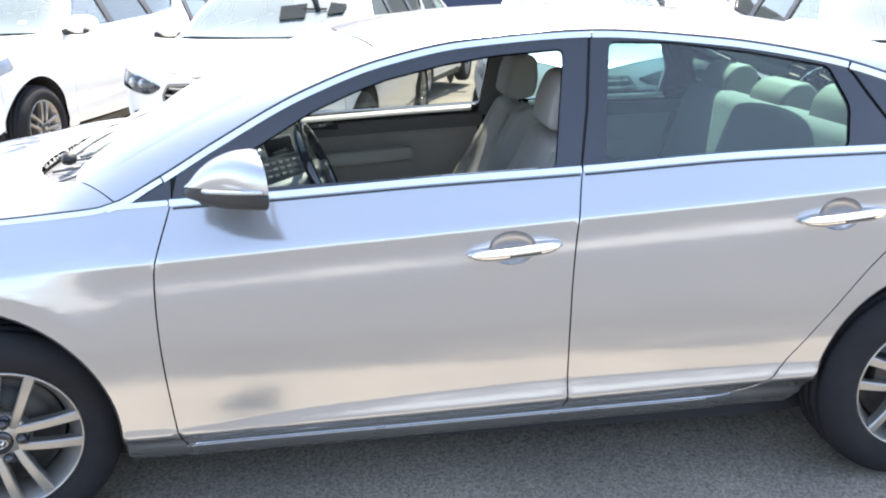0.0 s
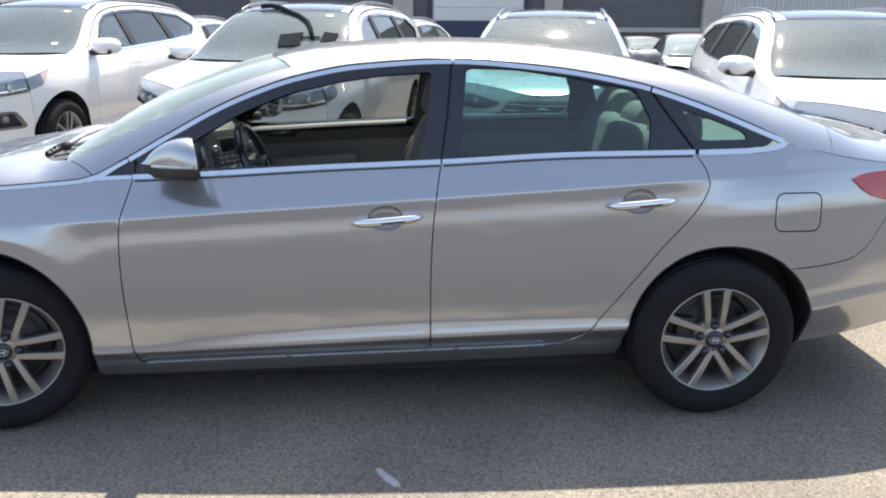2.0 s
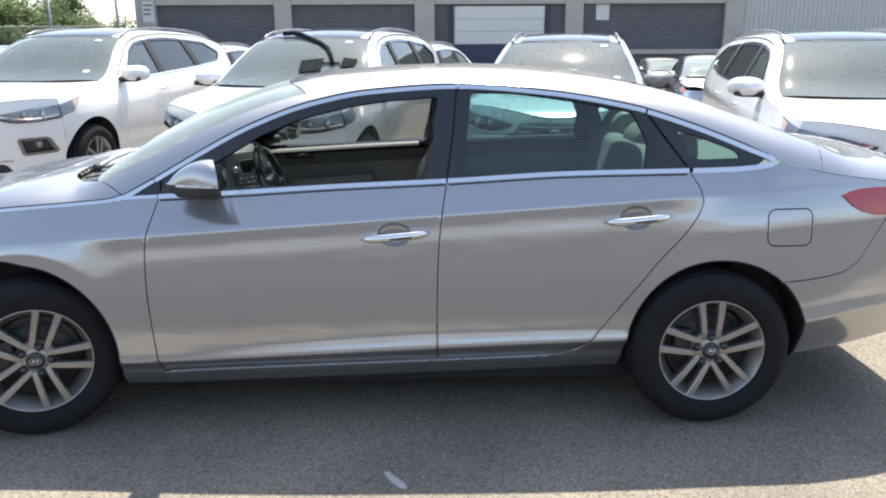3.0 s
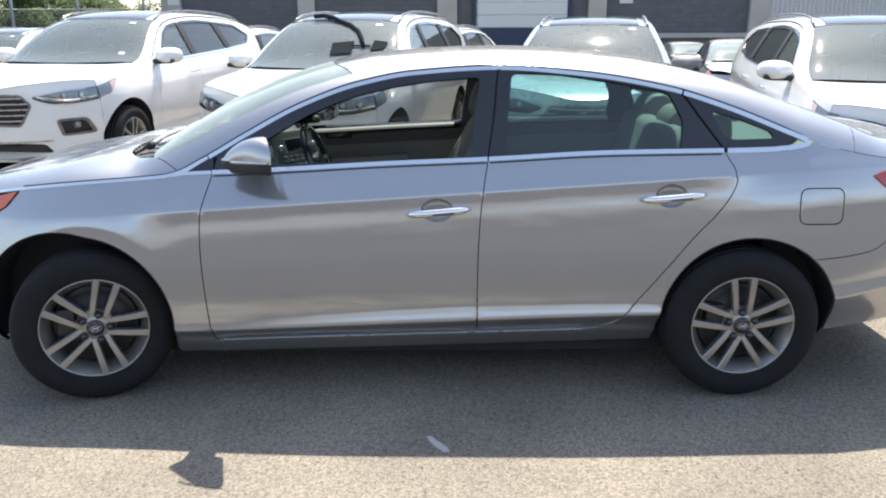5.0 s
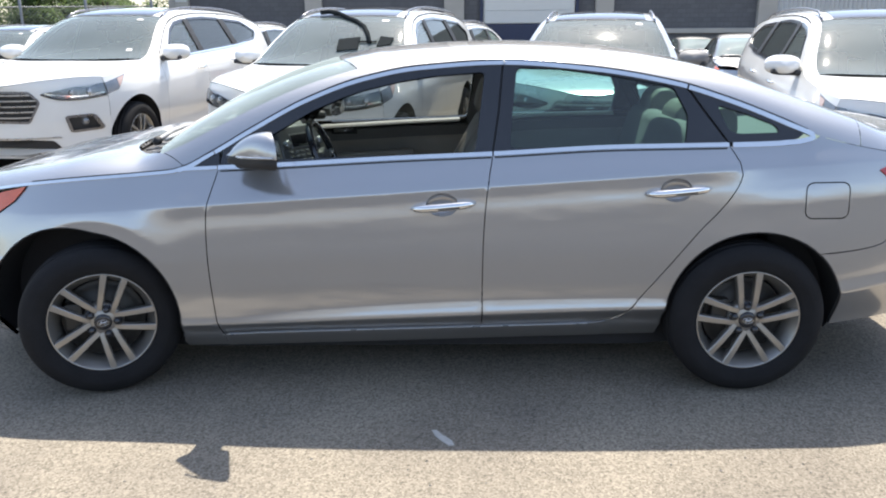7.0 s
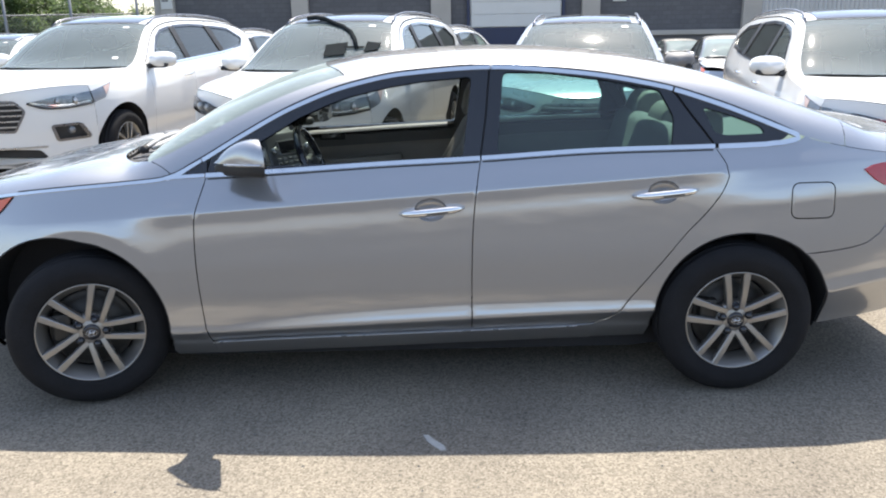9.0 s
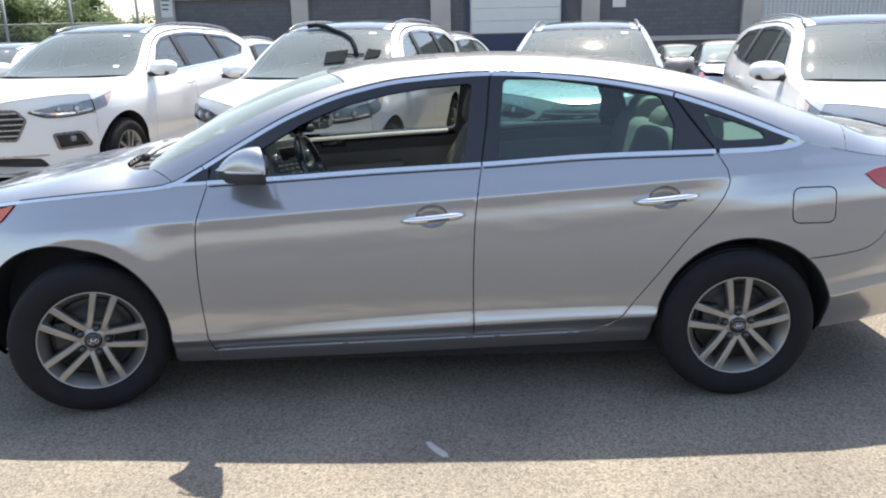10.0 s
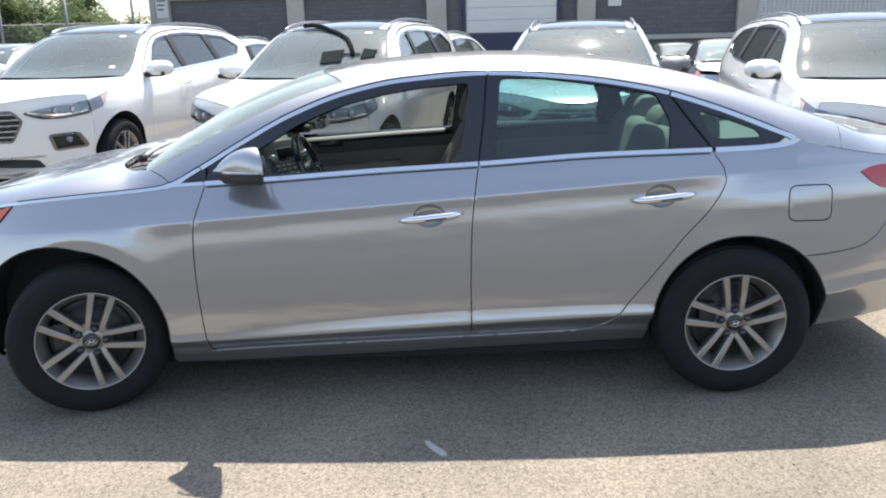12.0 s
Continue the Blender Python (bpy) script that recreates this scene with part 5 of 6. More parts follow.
    quarter = curve([(2.33, 0.38), (2.40, 0.60), (2.58, 0.85), (2.66, 1.05), (2.645, 1.3), (2.55, 1.59)], 0.06)[::-1] + arc(*AR, arch, 180, -8, 26)[2:] + lines([(3.24, 0.33), (3.80, 0.36), (3.80, 1.42)], 0.08) + rail_pts(3.78, 2.58, -0.012)
    cladding = lines([(0.44, 0.21), (2.36, 0.22), (2.36, 0.30), (0.44, 0.30)], 0.1)
    for lift, sg in both(B):
        panel("front_fender", fender, lift, WHITE, car, sign=sg, hu=0.12, hv=0.04, gap=0.0003)
        fd = panel("front_door", door_f, lift, WHITE, car, [win_f], sign=sg, hu=0.12, hv=0.04)
        rd = panel("rear_door", door_r, lift, WHITE, car, [win_r], sign=sg, hu=0.12, hv=0.04)
        q = panel("rear_quarter", quarter, lift, WHITE, car, [win_q], sign=sg, hu=0.12, hv=0.04)
        panel("sill", cladding, lift, BLACK, car, sign=sg, hu=0.2, hv=0.05, label="black plastic sill")
        for own, w, mt in ((fd, win_f, GLASS), (rd, win_r, PRIVACY), (q, win_q, PRIVACY)):
            panel("window_glass", shrunk(w, 0.012), lift, mt, own, sign=sg, off=-0.008, hu=0.3, hv=0.1, rim=0.004)
            panel("window_frame", shrunk(w, -0.014), lift, GLOSS_BLACK, own, [shrunk(w, 0.014)], sign=sg, off=0.002, hu=0.5, hv=0.5, rim=0.008, gap=0)
        for post in ([(1.580, 1.172), (1.565, 1.548), (1.688, 1.556), (1.700, 1.178)], [(2.580, 1.220), (2.480, 1.560), (2.620, 1.552), (2.710, 1.238)]):
            panel("window_post", post, lift, BLACK, rd, sign=sg, off=0.005, hu=0.05, hv=0.03, rim=0.004, gap=0, label="black post between the side windows")
        panel("belt_trim", ribbon([(x, z - 0.006) for x, z in belt_pts(0.74, 3.0, 0.02)], 0.016), lift, CHROME, car, sign=sg, off=0.006, hu=0.4, hv=0.4, rim=0.01, gap=0.0005)
        for own, x0 in ((fd, 1.45), (rd, 2.42)):
            z0 = float(belt(x0)) - 0.145
            bow = []
            for k in range(9):
                t = k / 8 * 2 - 1
                p = lift(np.array([x0 + 0.11 * t]), np.array([z0 + 0.005 * t]))[0]
                bow.append((p[0], p[1] - sg * (0.010 + 0.028 * (1 - t**4)), p[2]))
            tube("door_handle", bow, [0.007 + 0.007 * (1 - abs(k / 4 - 1) ** 3) for k in range(9)], CHROME, own, "chrome door handle", 8)
        for cx, cz in (AF, AR):
            def liner(s, t, cx=cx, cz=cz, lift=lift, sg=sg):
                a = np.radians(200 - 220 * s)
                x, z = cx + (arch + 0.002) * np.cos(a), cz + (arch + 0.002) * np.sin(a)
                return np.stack([x, lift(x, np.maximum(z, 0.25))[:, 1] + sg * (0.01 + 0.32 * t), z], -1)
            grid("wheel_liner", liner, 26, 3, DARK, car, 1)
            yb = B.yc - sg * (B.yc - 0.33)
            part("wheel_liner_back", [(cx, yb, cz)] + [(x, yb, z) for x, z in arc(cx, cz, arch + 0.01, 0, 360, 24)], [(0, i, i + 1) for i in range(1, 25)], DARK, car)
            mm = Matrix.Translation((cx, 0.015 if sg > 0 else 2 * B.yc - 0.015, 0.367)) @ Matrix.Rotation(radians(0 if sg > 0 else 180), 4, "Z")
            wheel(car, mm, 0.366, 0.240, 10)
        panel("head_lamp", lines([(-0.42, 0.955), (-0.30, 0.985), (-0.15, 1.022)], 0.04) + lines([(-0.20, 0.965), (-0.29, 0.880), (-0.42, 0.845)], 0.04), lift, LAMP_DARK, car, sign=sg, off=0.006, hv=0.05, label="clear head lamp sweeping back into the fender")
        panel("lamp_corner", [(-0.27, 0.985), (-0.17, 1.011), (-0.205, 0.966), (-0.27, 0.905)], lift, AMBER_PALE, car, sign=sg, off=0.009, hv=0.1, hu=0.2, label="small amber lamp corner")
        rows = []
        for k in range(9):
            t = k / 8
            fat = (1 - (1 - t) ** 2.2) ** 0.55
            rows.append([(0.60 + 0.17 * t, (-0.055 + 0.155 * fat * math.copysign(abs(math.cos(a)) ** 0.8, math.cos(a))), 1.20 + 0.085 * fat * math.copysign(abs(math.sin(a)) ** 0.8, math.sin(a))) for a in np.linspace(0, 2 * math.pi, 20, endpoint=False)])
        vs = [(x, y if sg > 0 else 2 * B.yc - y, z) for row in rows for x, y, z in row]
        fs = [(i * 20 + j, i * 20 + (j + 1) % 20, (i + 1) * 20 + (j + 1) % 20, (i + 1) * 20 + j) for i in range(8) for j in range(20)]
        mo = part("door_mirror", vs, [f if sg < 0 else f[::-1] for f in fs], WHITE, car, "white door mirror")
        part("mirror_glass", [(0.765, y if sg > 0 else 2 * B.yc - y, z) for x, y, z in rows[8]], [tuple(range(20))], MIRROR, mo, smooth=False)
        bm_part("mirror_foot", box_bm((0.10, 0.14, 0.05), Matrix.Translation((0.69, 0.10 if sg > 0 else 2 * B.yc - 0.10, 1.135)), 0.015), BLACK, mo, "black lower mirror foot")
        tube("mirror_base", [(0.62, -0.16 if sg > 0 else 2 * B.yc + 0.16, 1.15), (0.70, -0.10 if sg > 0 else 2 * B.yc + 0.10, 1.135), (0.71, 0.05 if sg > 0 else 2 * B.yc - 0.05, 1.13)], 0.022, BLACK, mo)
        u = -0.88 * sg
        line = [tuple(B.top(np.array([x]), np.array([u]))[0] + np.array((0, 0, dz))) for x, dz in ((1.22, 0.0), (1.30, 0.022), (1.45, 0.034), (1.8, 0.036), (2.2, 0.036), (2.6, 0.036), (2.9, 0.035), (3.3, 0.03), (3.45, 0.014), (3.52, 0.0))]
        tube("roof_rail", line, [0.010] + [0.013] * 8 + [0.010], SMOKED, car, "dark satin roof rail", 8)
    hood_rear = lambda u: 0.20 + 0.24 * abs(u) ** 3
    ws_base, ws_top = (lambda u: 0.29 + 0.14 * u**2), (lambda u: 1.14 + 0.12 * u**2)
    W = 0.89
    B.sheet("bonnet", lambda u: -0.42 - 0.50 * (1 - abs(u) ** 2.6), lambda u: hood_rear(u) - 0.004, -1, 1, WHITE, car, 26, 41, rim=0.02)
    B.sheet("cowl", hood_rear, lambda u: ws_base(u) + 0.03, -W, W, BLACK, car, 5, 21, drop=0.02)
    B.sheet("windscreen", ws_base, ws_top, -W, W, SCREEN, car, 16, 25, drop=0.004, label="windscreen reflecting the sky")
    for xa, xb, ua, ub in ((1.02, 1.055, -0.65, -0.55), (0.47, 0.51, -0.69, -0.62)):
        B.sheet("windscreen_sticker", lambda u: xa + 0.1 * u**2, lambda u: xb + 0.1 * u**2, ua, ub, LIGHT_TRIM, car, 3, 4, drop=-0.002, label="small white sticker on the windscreen")
    for u0, u1 in ((-1, -W), (W, 1)):
        B.sheet("a_pillar", hood_rear, ws_top, u0, u1, WHITE, car, 22, 8, rim=0.012)
    rear_edge = lambda u: 3.80 + 0.10 * (1 - u**2)
    B.sheet("roof", ws_top, rear_edge, -1, 1, WHITE, car, 30, 41, rim=0.012)
    if glass_roof:
        B.sheet("glass_roof", lambda u: ws_top(u) + 0.01, lambda u: np.full_like(u, 2.95), -0.74, 0.74, GLOSS_BLACK, car, 18, 21, drop=-0.005, label="black glass roof")
    B.sheet("headliner", lambda u: ws_top(u) - 0.02, lambda u: rear_edge(u) - 0.2, -0.95, 0.95, HEADLINER, car, 12, 21, drop=0.04)
    B.sheet("spoiler", lambda u: rear_edge(u) - 0.02, lambda u: rear_edge(u) + 0.14, -0.92, 0.92, WHITE, car, 4, 21, drop=0.012, rim=0.03)

    # the front
    prof = lambda z: pchip((0.20, 0.32, 0.50, 0.70, 1.06), (0.80, 0.97, 1.0, 1.0, 1.0), z)

    def nose(u, z):
        z = np.asarray(z, float)
        xn = -0.42 - 0.50 * (1 - np.clip(abs(u), 0, 1) ** 2.6)
        ys = B.side(np.full_like(z, -0.42), z) + B.side(xn, B.rail(xn)) - B.side(np.array([-0.42]), B.rail(np.array([-0.42])))
        return np.stack([-0.42 - 0.50 * (1 - np.clip(abs(u), 0, 1) ** 2.6) * prof(z), B.yc + u * (B.yc - ys), z], -1)
    rim_z = lambda u: B.top(np.array([-0.42 - 0.50 * (1 - abs(u) ** 2.6)]), np.array([u]))[0][2] - 0.005
    grille = rounded([(-0.50, 0.895), (0.50, 0.895), (0.585, 0.80), (0.545, 0.72), (0.47, 0.60), (-0.47, 0.60), (-0.545, 0.72), (-0.585, 0.80)], 0.03)
    intake = rounded([(-0.66, 0.43), (0.66, 0.43), (0.72, 0.34), (-0.72, 0.34)], 0.03)
    fogs = [rounded([(s * 0.755, 0.645), (s * 0.915, 0.655), (s * 0.965, 0.525), (s * 0.79, 0.505)], 0.02) for s in (-1, 1)]
    fogs = [f if i else f[::-1] for i, f in enumerate(fogs)]
    out = [(u, float(rim_z(u))) for u in np.linspace(-1, 1, 41)] + [(1, 0.8), (1, 0.6), (1, 0.42), (0.9, 0.30), (0.6, 0.245)] + [(-0.6, 0.245), (-0.9, 0.30), (-1, 0.42), (-1, 0.6), (-1, 0.8)]
    fb = panel("front_bumper", out, nose, WHITE, car, [grille, intake] + fogs, sign=-1, hu=0.06, hv=0.04, gap=0.0002)
    g = panel("grille", shrunk(grille, -0.01), nose, BLACK, fb, sign=-1, off=-0.035, hu=0.1, hv=0.1, rim=0, label="black grille with chrome bars")
    panel("grille_surround", shrunk(grille, -0.002), nose, SMOKED, g, [shrunk(grille, 0.020)], sign=-1, off=0.006, hu=0.5, hv=0.5, rim=0.02, gap=0)
    for k in range(5):
        z = 0.655 + 0.052 * k
        w = 0.51 + 0.06 * min(1, (z - 0.6) / 0.2) - (0.05 if z > 0.85 else 0)
        panel("grille_bar", ribbon([(u, z) for u in np.linspace(-w, w, 25)], 0.013), nose, SILVER_TRIM, g, sign=-1, off=-0.004, hu=0.5, hv=0.5, rim=0.02, gap=0)
    ring = [tuple(nose(np.array([0.105 * math.cos(a)]), np.array([0.79 + 0.05 * math.sin(a)]))[0] + np.array((-0.015, 0, 0))) for a in np.linspace(0, 2 * math.pi, 28, endpoint=False)]
    tube("emblem", ring, 0.008, CHROME, g, "chrome oval emblem", 6, True)
    tube("emblem", [tuple(nose(np.array([a]), np.array([b]))[0] + np.array((-0.018, 0, 0))) for a, b in ((-0.045, 0.755), (-0.015, 0.79), (0.015, 0.79), (0.045, 0.825))], 0.010, CHROME, g, "slanted chrome bar", 6)
    panel("lower_intake", shrunk(intake, -0.01), nose, BLACK, fb, sign=-1, off=-0.04, hu=0.1, hv=0.1, rim=0)
    panel("skid_plate", [(-0.62, 0.325), (0.62, 0.325), (0.56, 0.25), (-0.56, 0.25)], nose, SILVER_TRIM, fb, sign=-1, off=0.006, hu=0.1, hv=0.1)
    panel("intake_trim", ribbon([(u, 0.455) for u in np.linspace(-0.72, 0.72, 21)], 0.016), nose, SILVER_TRIM, fb, sign=-1, off=0.006, hu=0.5, hv=0.5, rim=0.012, gap=0)
    for s in (-1, 1):
        i = (s + 1) // 2
        fg = panel("fog_lamp", shrunk(fogs[i], -0.008), nose, BLACK, fb, sign=-1, off=-0.03, hu=0.1, hv=0.1, rim=0, label="dark recess with a fog lamp")
        panel("fog_surround", shrunk(fogs[i], -0.012), nose, SMOKED, fg, [shrunk(fogs[i], 0.010)], sign=-1, off=0.006, hu=0.5, hv=0.5, rim=0.012, gap=0)
        c = nose(np.array([s * 0.85]), np.array([0.60]))[0]
        v, f = lathe([(0.0005, 0.0), (0.03, 0.003), (0.04, 0.012), (0.042, 0.03)], 20)
        part("fog_bulb", [(b + c[0] + 0.015, a + c[1], d + c[2]) for a, b, d in v], f, LAMP_DARK, fg)
        o = [(s * 0.60, 0.872), (s * 0.80, 0.918), (s * 0.995, 0.954), (s * 0.995, 0.842), (s * 0.86, 0.812), (s * 0.72, 0.816)]
        o = o if s < 0 else o[::-1]
        hl = panel("head_lamp", o, nose, LAMP_DARK, fb, sign=-1, off=0.003, hu=0.06, hv=0.05, rim=0.01, label="head lamp with twin projectors")
        for uu, rr in ((0.80, 0.030), (0.90, 0.036)):
            c = nose(np.array([s * uu]), np.array([0.872]))[0]
            v, f = lathe([(0.0005, -0.012), (rr * 0.6, -0.009), (rr * 0.8, 0.0), (rr, -0.006), (rr * 1.1, 0.008)], 20)
            part("projector", [(b + c[0] - 0.004, a + c[1], d + c[2]) for a, b, d in v], f, LAMP_INSIDE, hl)
        st = [(s * u, z) for u, z in ((0.63, 0.872), (0.72, 0.848), (0.86, 0.838), (0.985, 0.862))]
        panel("lamp_strip", ribbon(curve(st, 0.04), 0.014), nose, CHROME, hl, sign=-1, off=0.008, hu=0.5, hv=0.5, rim=0.006, gap=0)
        panel("lamp_trim", ribbon(curve([(s * u, z) for u, z in ((0.60, 0.866), (0.72, 0.815), (0.86, 0.812), (0.99, 0.842))], 0.04), 0.016), nose, GLOSS_BLACK, hl, sign=-1, off=0.014, hu=0.5, hv=0.5, rim=0.01, gap=0, label="black lower lamp edge")
        panel("lamp_lens", o, nose, LENS, hl, sign=-1, off=0.018, hu=0.08, hv=0.06, rim=0.012)

    # the back
    def tailgate(s, t):
        z = 0.32 + 1.16 * t
        u = 2 * s - 1
        ys = B.side(np.full_like(z, 3.80), z)
        return np.stack([3.80 + 0.16 * (1 - abs(u) ** 3) * (1 - 0.7 * np.maximum(0, t - 0.5)), B.yc + u * (B.yc - ys), z], -1)
    grid("tailgate", tailgate, 21, 14, WHITE, car, 1)
    rear_lift = lambda u, z: tailgate((u + 1) / 2, (z - 0.32) / 1.16)
    panel("rear_window", rounded([(-0.80, 1.10), (0.80, 1.10), (0.74, 1.44), (-0.74, 1.44)], 0.05), rear_lift, PRIVACY, car, sign=1, off=0.006, hu=0.2, hv=0.1, rim=0.006)
    for s in (-1, 1):
        o = [(s * 0.70, 1.02), (s * 0.99, 1.05), (s * 0.99, 0.88), (s * 0.74, 0.88)]
        panel("tail_lamp", o if s < 0 else o[::-1], rear_lift, RED_LAMP, car, sign=1, off=0.006, hu=0.1, hv=0.1, rim=0.006)
    v = [(-0.5, 0.3, 0.22), (3.6, 0.3, 0.24), (3.6, 1.58, 0.24), (-0.5, 1.58, 0.22)]
    part("underbody", v + [(a, b, c + 0.08) for a, b, c in v], [(0, 1, 2, 3), (4, 7, 6, 5), (0, 4, 5, 1), (1, 5, 6, 2), (2, 6, 7, 3), (3, 7, 4, 0)], DARK, car, smooth=False)
    solid_outline("dashboard", [(0.45, 1.02), (0.60, 1.10), (0.80, 1.12), (0.92, 1.06), (0.86, 0.80), (0.50, 0.75)], Matrix.Translation((0, B.yc, 0)), 1.45, TRIM_GREY, car, 0.02, "", 2)
    for y in (0.55, 1.33):
        seat(car, Matrix.Translation((1.55, y, 0.62)), TRIM_GREY)
    part("floor", [(0.5, 0.2, 0.5), (3.7, 0.2, 0.5), (3.7, 1.68, 0.5), (0.5, 1.68, 0.5)], [(0, 1, 2, 3)], TRIM_GREY, car, smooth=False)
    bm_part("inside_mirror", box_bm((0.03, 0.24, 0.07), Matrix.Translation((1.05, B.yc, 1.46)), 0.012), BLACK, car)
    return car


def parked(x, y, heading, centre, lift=0.0, size=1.0):
    """The pose of a car by its front axle's middle; it looks towards -y, turned by heading degrees."""
    return Matrix.Translation((x, y, lift)) @ Matrix.Rotation(radians(90 + heading), 4, "Z") @ Matrix.Scale(size, 4) @ Matrix.Translation((0, -centre, 0))


BIG = 1.045
suv = build_suv(parked(-2.775, 5.46, -8.9, 0.94, 0.018, BIG), "white sport utility vehicle with a black glass roof and chrome-barred grille")
SILVER_GREY = material("silver_grey_paint", (0.50, 0.51, 0.52), 0.28, 0.45, 0.8, 0.03, 3, 200, rough_vary=0.02)
for x, y, h, lift, size, lbl in ((0.165, 4.58, -13.0, 0.008, 1.03, "white sport utility vehicle parked close behind the silver sedan"), (2.964, 4.745, -11.9, 0, 1, "silver-grey sport utility vehicle with silver roof rails, parked behind the sedan"), (5.32, 3.036, -10.7, 0, 1, "white sport utility vehicle parked off the sedan's boot"),
                                 (-6.9, 10.5, -12, -0.12, 1, "white sport utility vehicle at the end of the far row"), (-1.7, 12.5, 170, -0.1, 1, "white sport utility vehicle in the far row, its tailgate to us"), (2.1, 13.0, 160, -0.1, 1, "white sport utility vehicle in the far row")):
    twin = tagged(copy_thing(suv, parked(x, y, h, 0.94 * BIG, lift, size / BIG)), lbl)
    if "silver-grey" in lbl:
        for ob in twin.children_recursive:
            if ob.type == "MESH" and ob.data.materials and ob.data.materials[0] == WHITE:
                ob.material_slots[0].link = "OBJECT"
                ob.material_slots[0].material = TRIM_GREY if ob.name.startswith("door_mirror") else SILVER_GREY
    if "close behind" in lbl:
        # a lamp post's reflection, painted as dark pieces on this windscreen
        back = twin.matrix_basis.inverted()
        for quad in (((0.359, 5.084, 1.307), (0.370, 5.254, 1.416), (0.601, 5.250, 1.437), (0.576, 5.073, 1.323)), ((0.773, 5.091, 1.345), (0.809, 5.245, 1.443), (0.950, 5.222, 1.425), (0.911, 5.115, 1.361))):
            q = [back @ Vector(c) for c in quad]
            q += [back @ (Vector(c) + Vector((0, -0.006, 0.005))) for c in quad]
            part("hanging_card", q, [(0, 1, 2, 3), (7, 6, 5, 4), (0, 4, 5, 1), (1, 5, 6, 2), (2, 6, 7, 3), (3, 7, 4, 0)], DARK_REFLECTION, twin, "dark plate drawn as a lamp's reflection in the windscreen", smooth=False)
        tube("card_bar", [tuple(back @ Vector(q)) for q in ((0.564, 5.182, 1.394), (0.665, 5.170, 1.394), (0.772, 5.164, 1.394))], 0.009, DARK_REFLECTION, twin, "", 6)
        tube("strap", [tuple(back @ Vector(q)) for q in ((0.10, 5.85, 1.690), (0.20, 5.84, 1.700), (0.325, 5.76, 1.676), (0.426, 5.655, 1.632), (0.530, 5.556, 1.596), (0.620, 5.432, 1.541), (0.667, 5.300, 1.470), (0.696, 5.155, 1.384))], 0.024, DARK_REFLECTION, twin, "dark bar drawn as a curved lamp post's reflection", 8)
for x, y, h, lift, lbl in ((7.9, 13.6, -14, -0.22, "silver sedan in the far row between white cars"), (10.9, 26.5, -4, -0.55, "pale sedan parked by the loading docks")):
    tagged(copy_thing(sedan, parked(x, y, h, 0.92, lift)), lbl)

# ---- the loading docks behind ----
WALL_Y = 36.0
CONCRETE = material("pale_concrete", (0.42, 0.40, 0.37), 0.85, 0, 0, 0.12, 1.2, 30, 0.4)
DOCK_DARK = material("dark_brick", (0.125, 0.127, 0.138), 0.85, 0, 0, 0.14, 2, 14, 0.4)
DOOR_WHITE = material("white_dock_door", (0.62, 0.63, 0.62), 0.5, 0, 0, 0.04, 1, 20, 0.05)
DOCK_BLUE = material("dark_blue_bumper", (0.03, 0.04, 0.085), 0.6, 0, 0, 0.15, 2, 30, 0.2)
METAL_SIDING = material("pale_metal_siding", (0.50, 0.51, 0.52), 0.45, 0.3, 0, 0.06, 0.8, 20, 0.05)

courses, mixed, blocks_at = DOCK_DARK.node_tree.nodes.new("ShaderNodeTexBrick"), DOCK_DARK.node_tree.nodes.new("ShaderNodeMix"), DOCK_DARK.node_tree.nodes.new("ShaderNodeMapping")
courses.inputs["Scale"].default_value, courses.inputs["Brick Width"].default_value, courses.inputs["Row Height"].default_value, courses.inputs["Mortar Size"].default_value = 1.0, 0.42, 0.21, 0.012
courses.inputs["Color1"].default_value, courses.inputs["Color2"].default_value, courses.inputs["Mortar"].default_value = (0.75, 0.75, 0.77, 1), (1, 1, 1, 1), (0.55, 0.55, 0.56, 1)
mixed.data_type, mixed.blend_type = "RGBA", "MULTIPLY"
mixed.inputs["Factor"].default_value = 0.6
blocks_at.inputs["Rotation"].default_value = (radians(-90), 0, 0)
dock_link = DOCK_DARK.node_tree.links.new
dock_link(DOCK_DARK.node_tree.nodes["Texture Coordinate"].outputs["Object"], blocks_at.inputs["Vector"])
dock_link(blocks_at.outputs[0], courses.inputs["Vector"])
dock_link(DOCK_DARK.node_tree.nodes["Color Ramp"].outputs["Color"], mixed.inputs["A"])
dock_link(courses.outputs["Color"], mixed.inputs["B"])
dock_link(mixed.outputs["Result"], DOCK_DARK.node_tree.nodes["Principled BSDF"].inputs["Base Color"])


def wall_x(px30):
    return 1.513 + (px30 - 1.513) * 1.181


def block(name, x0, x1, y0, y1, z0, z1, mat, parent=None, bevel=0.015, label=""):
    return bm_part(name, box_bm((x1 - x0, y1 - y0, z1 - z0), Matrix.Translation(((x0 + x1) / 2, (y0 + y1) / 2, (z0 + z1) / 2)), bevel, 1), mat, parent, label, smooth=False)


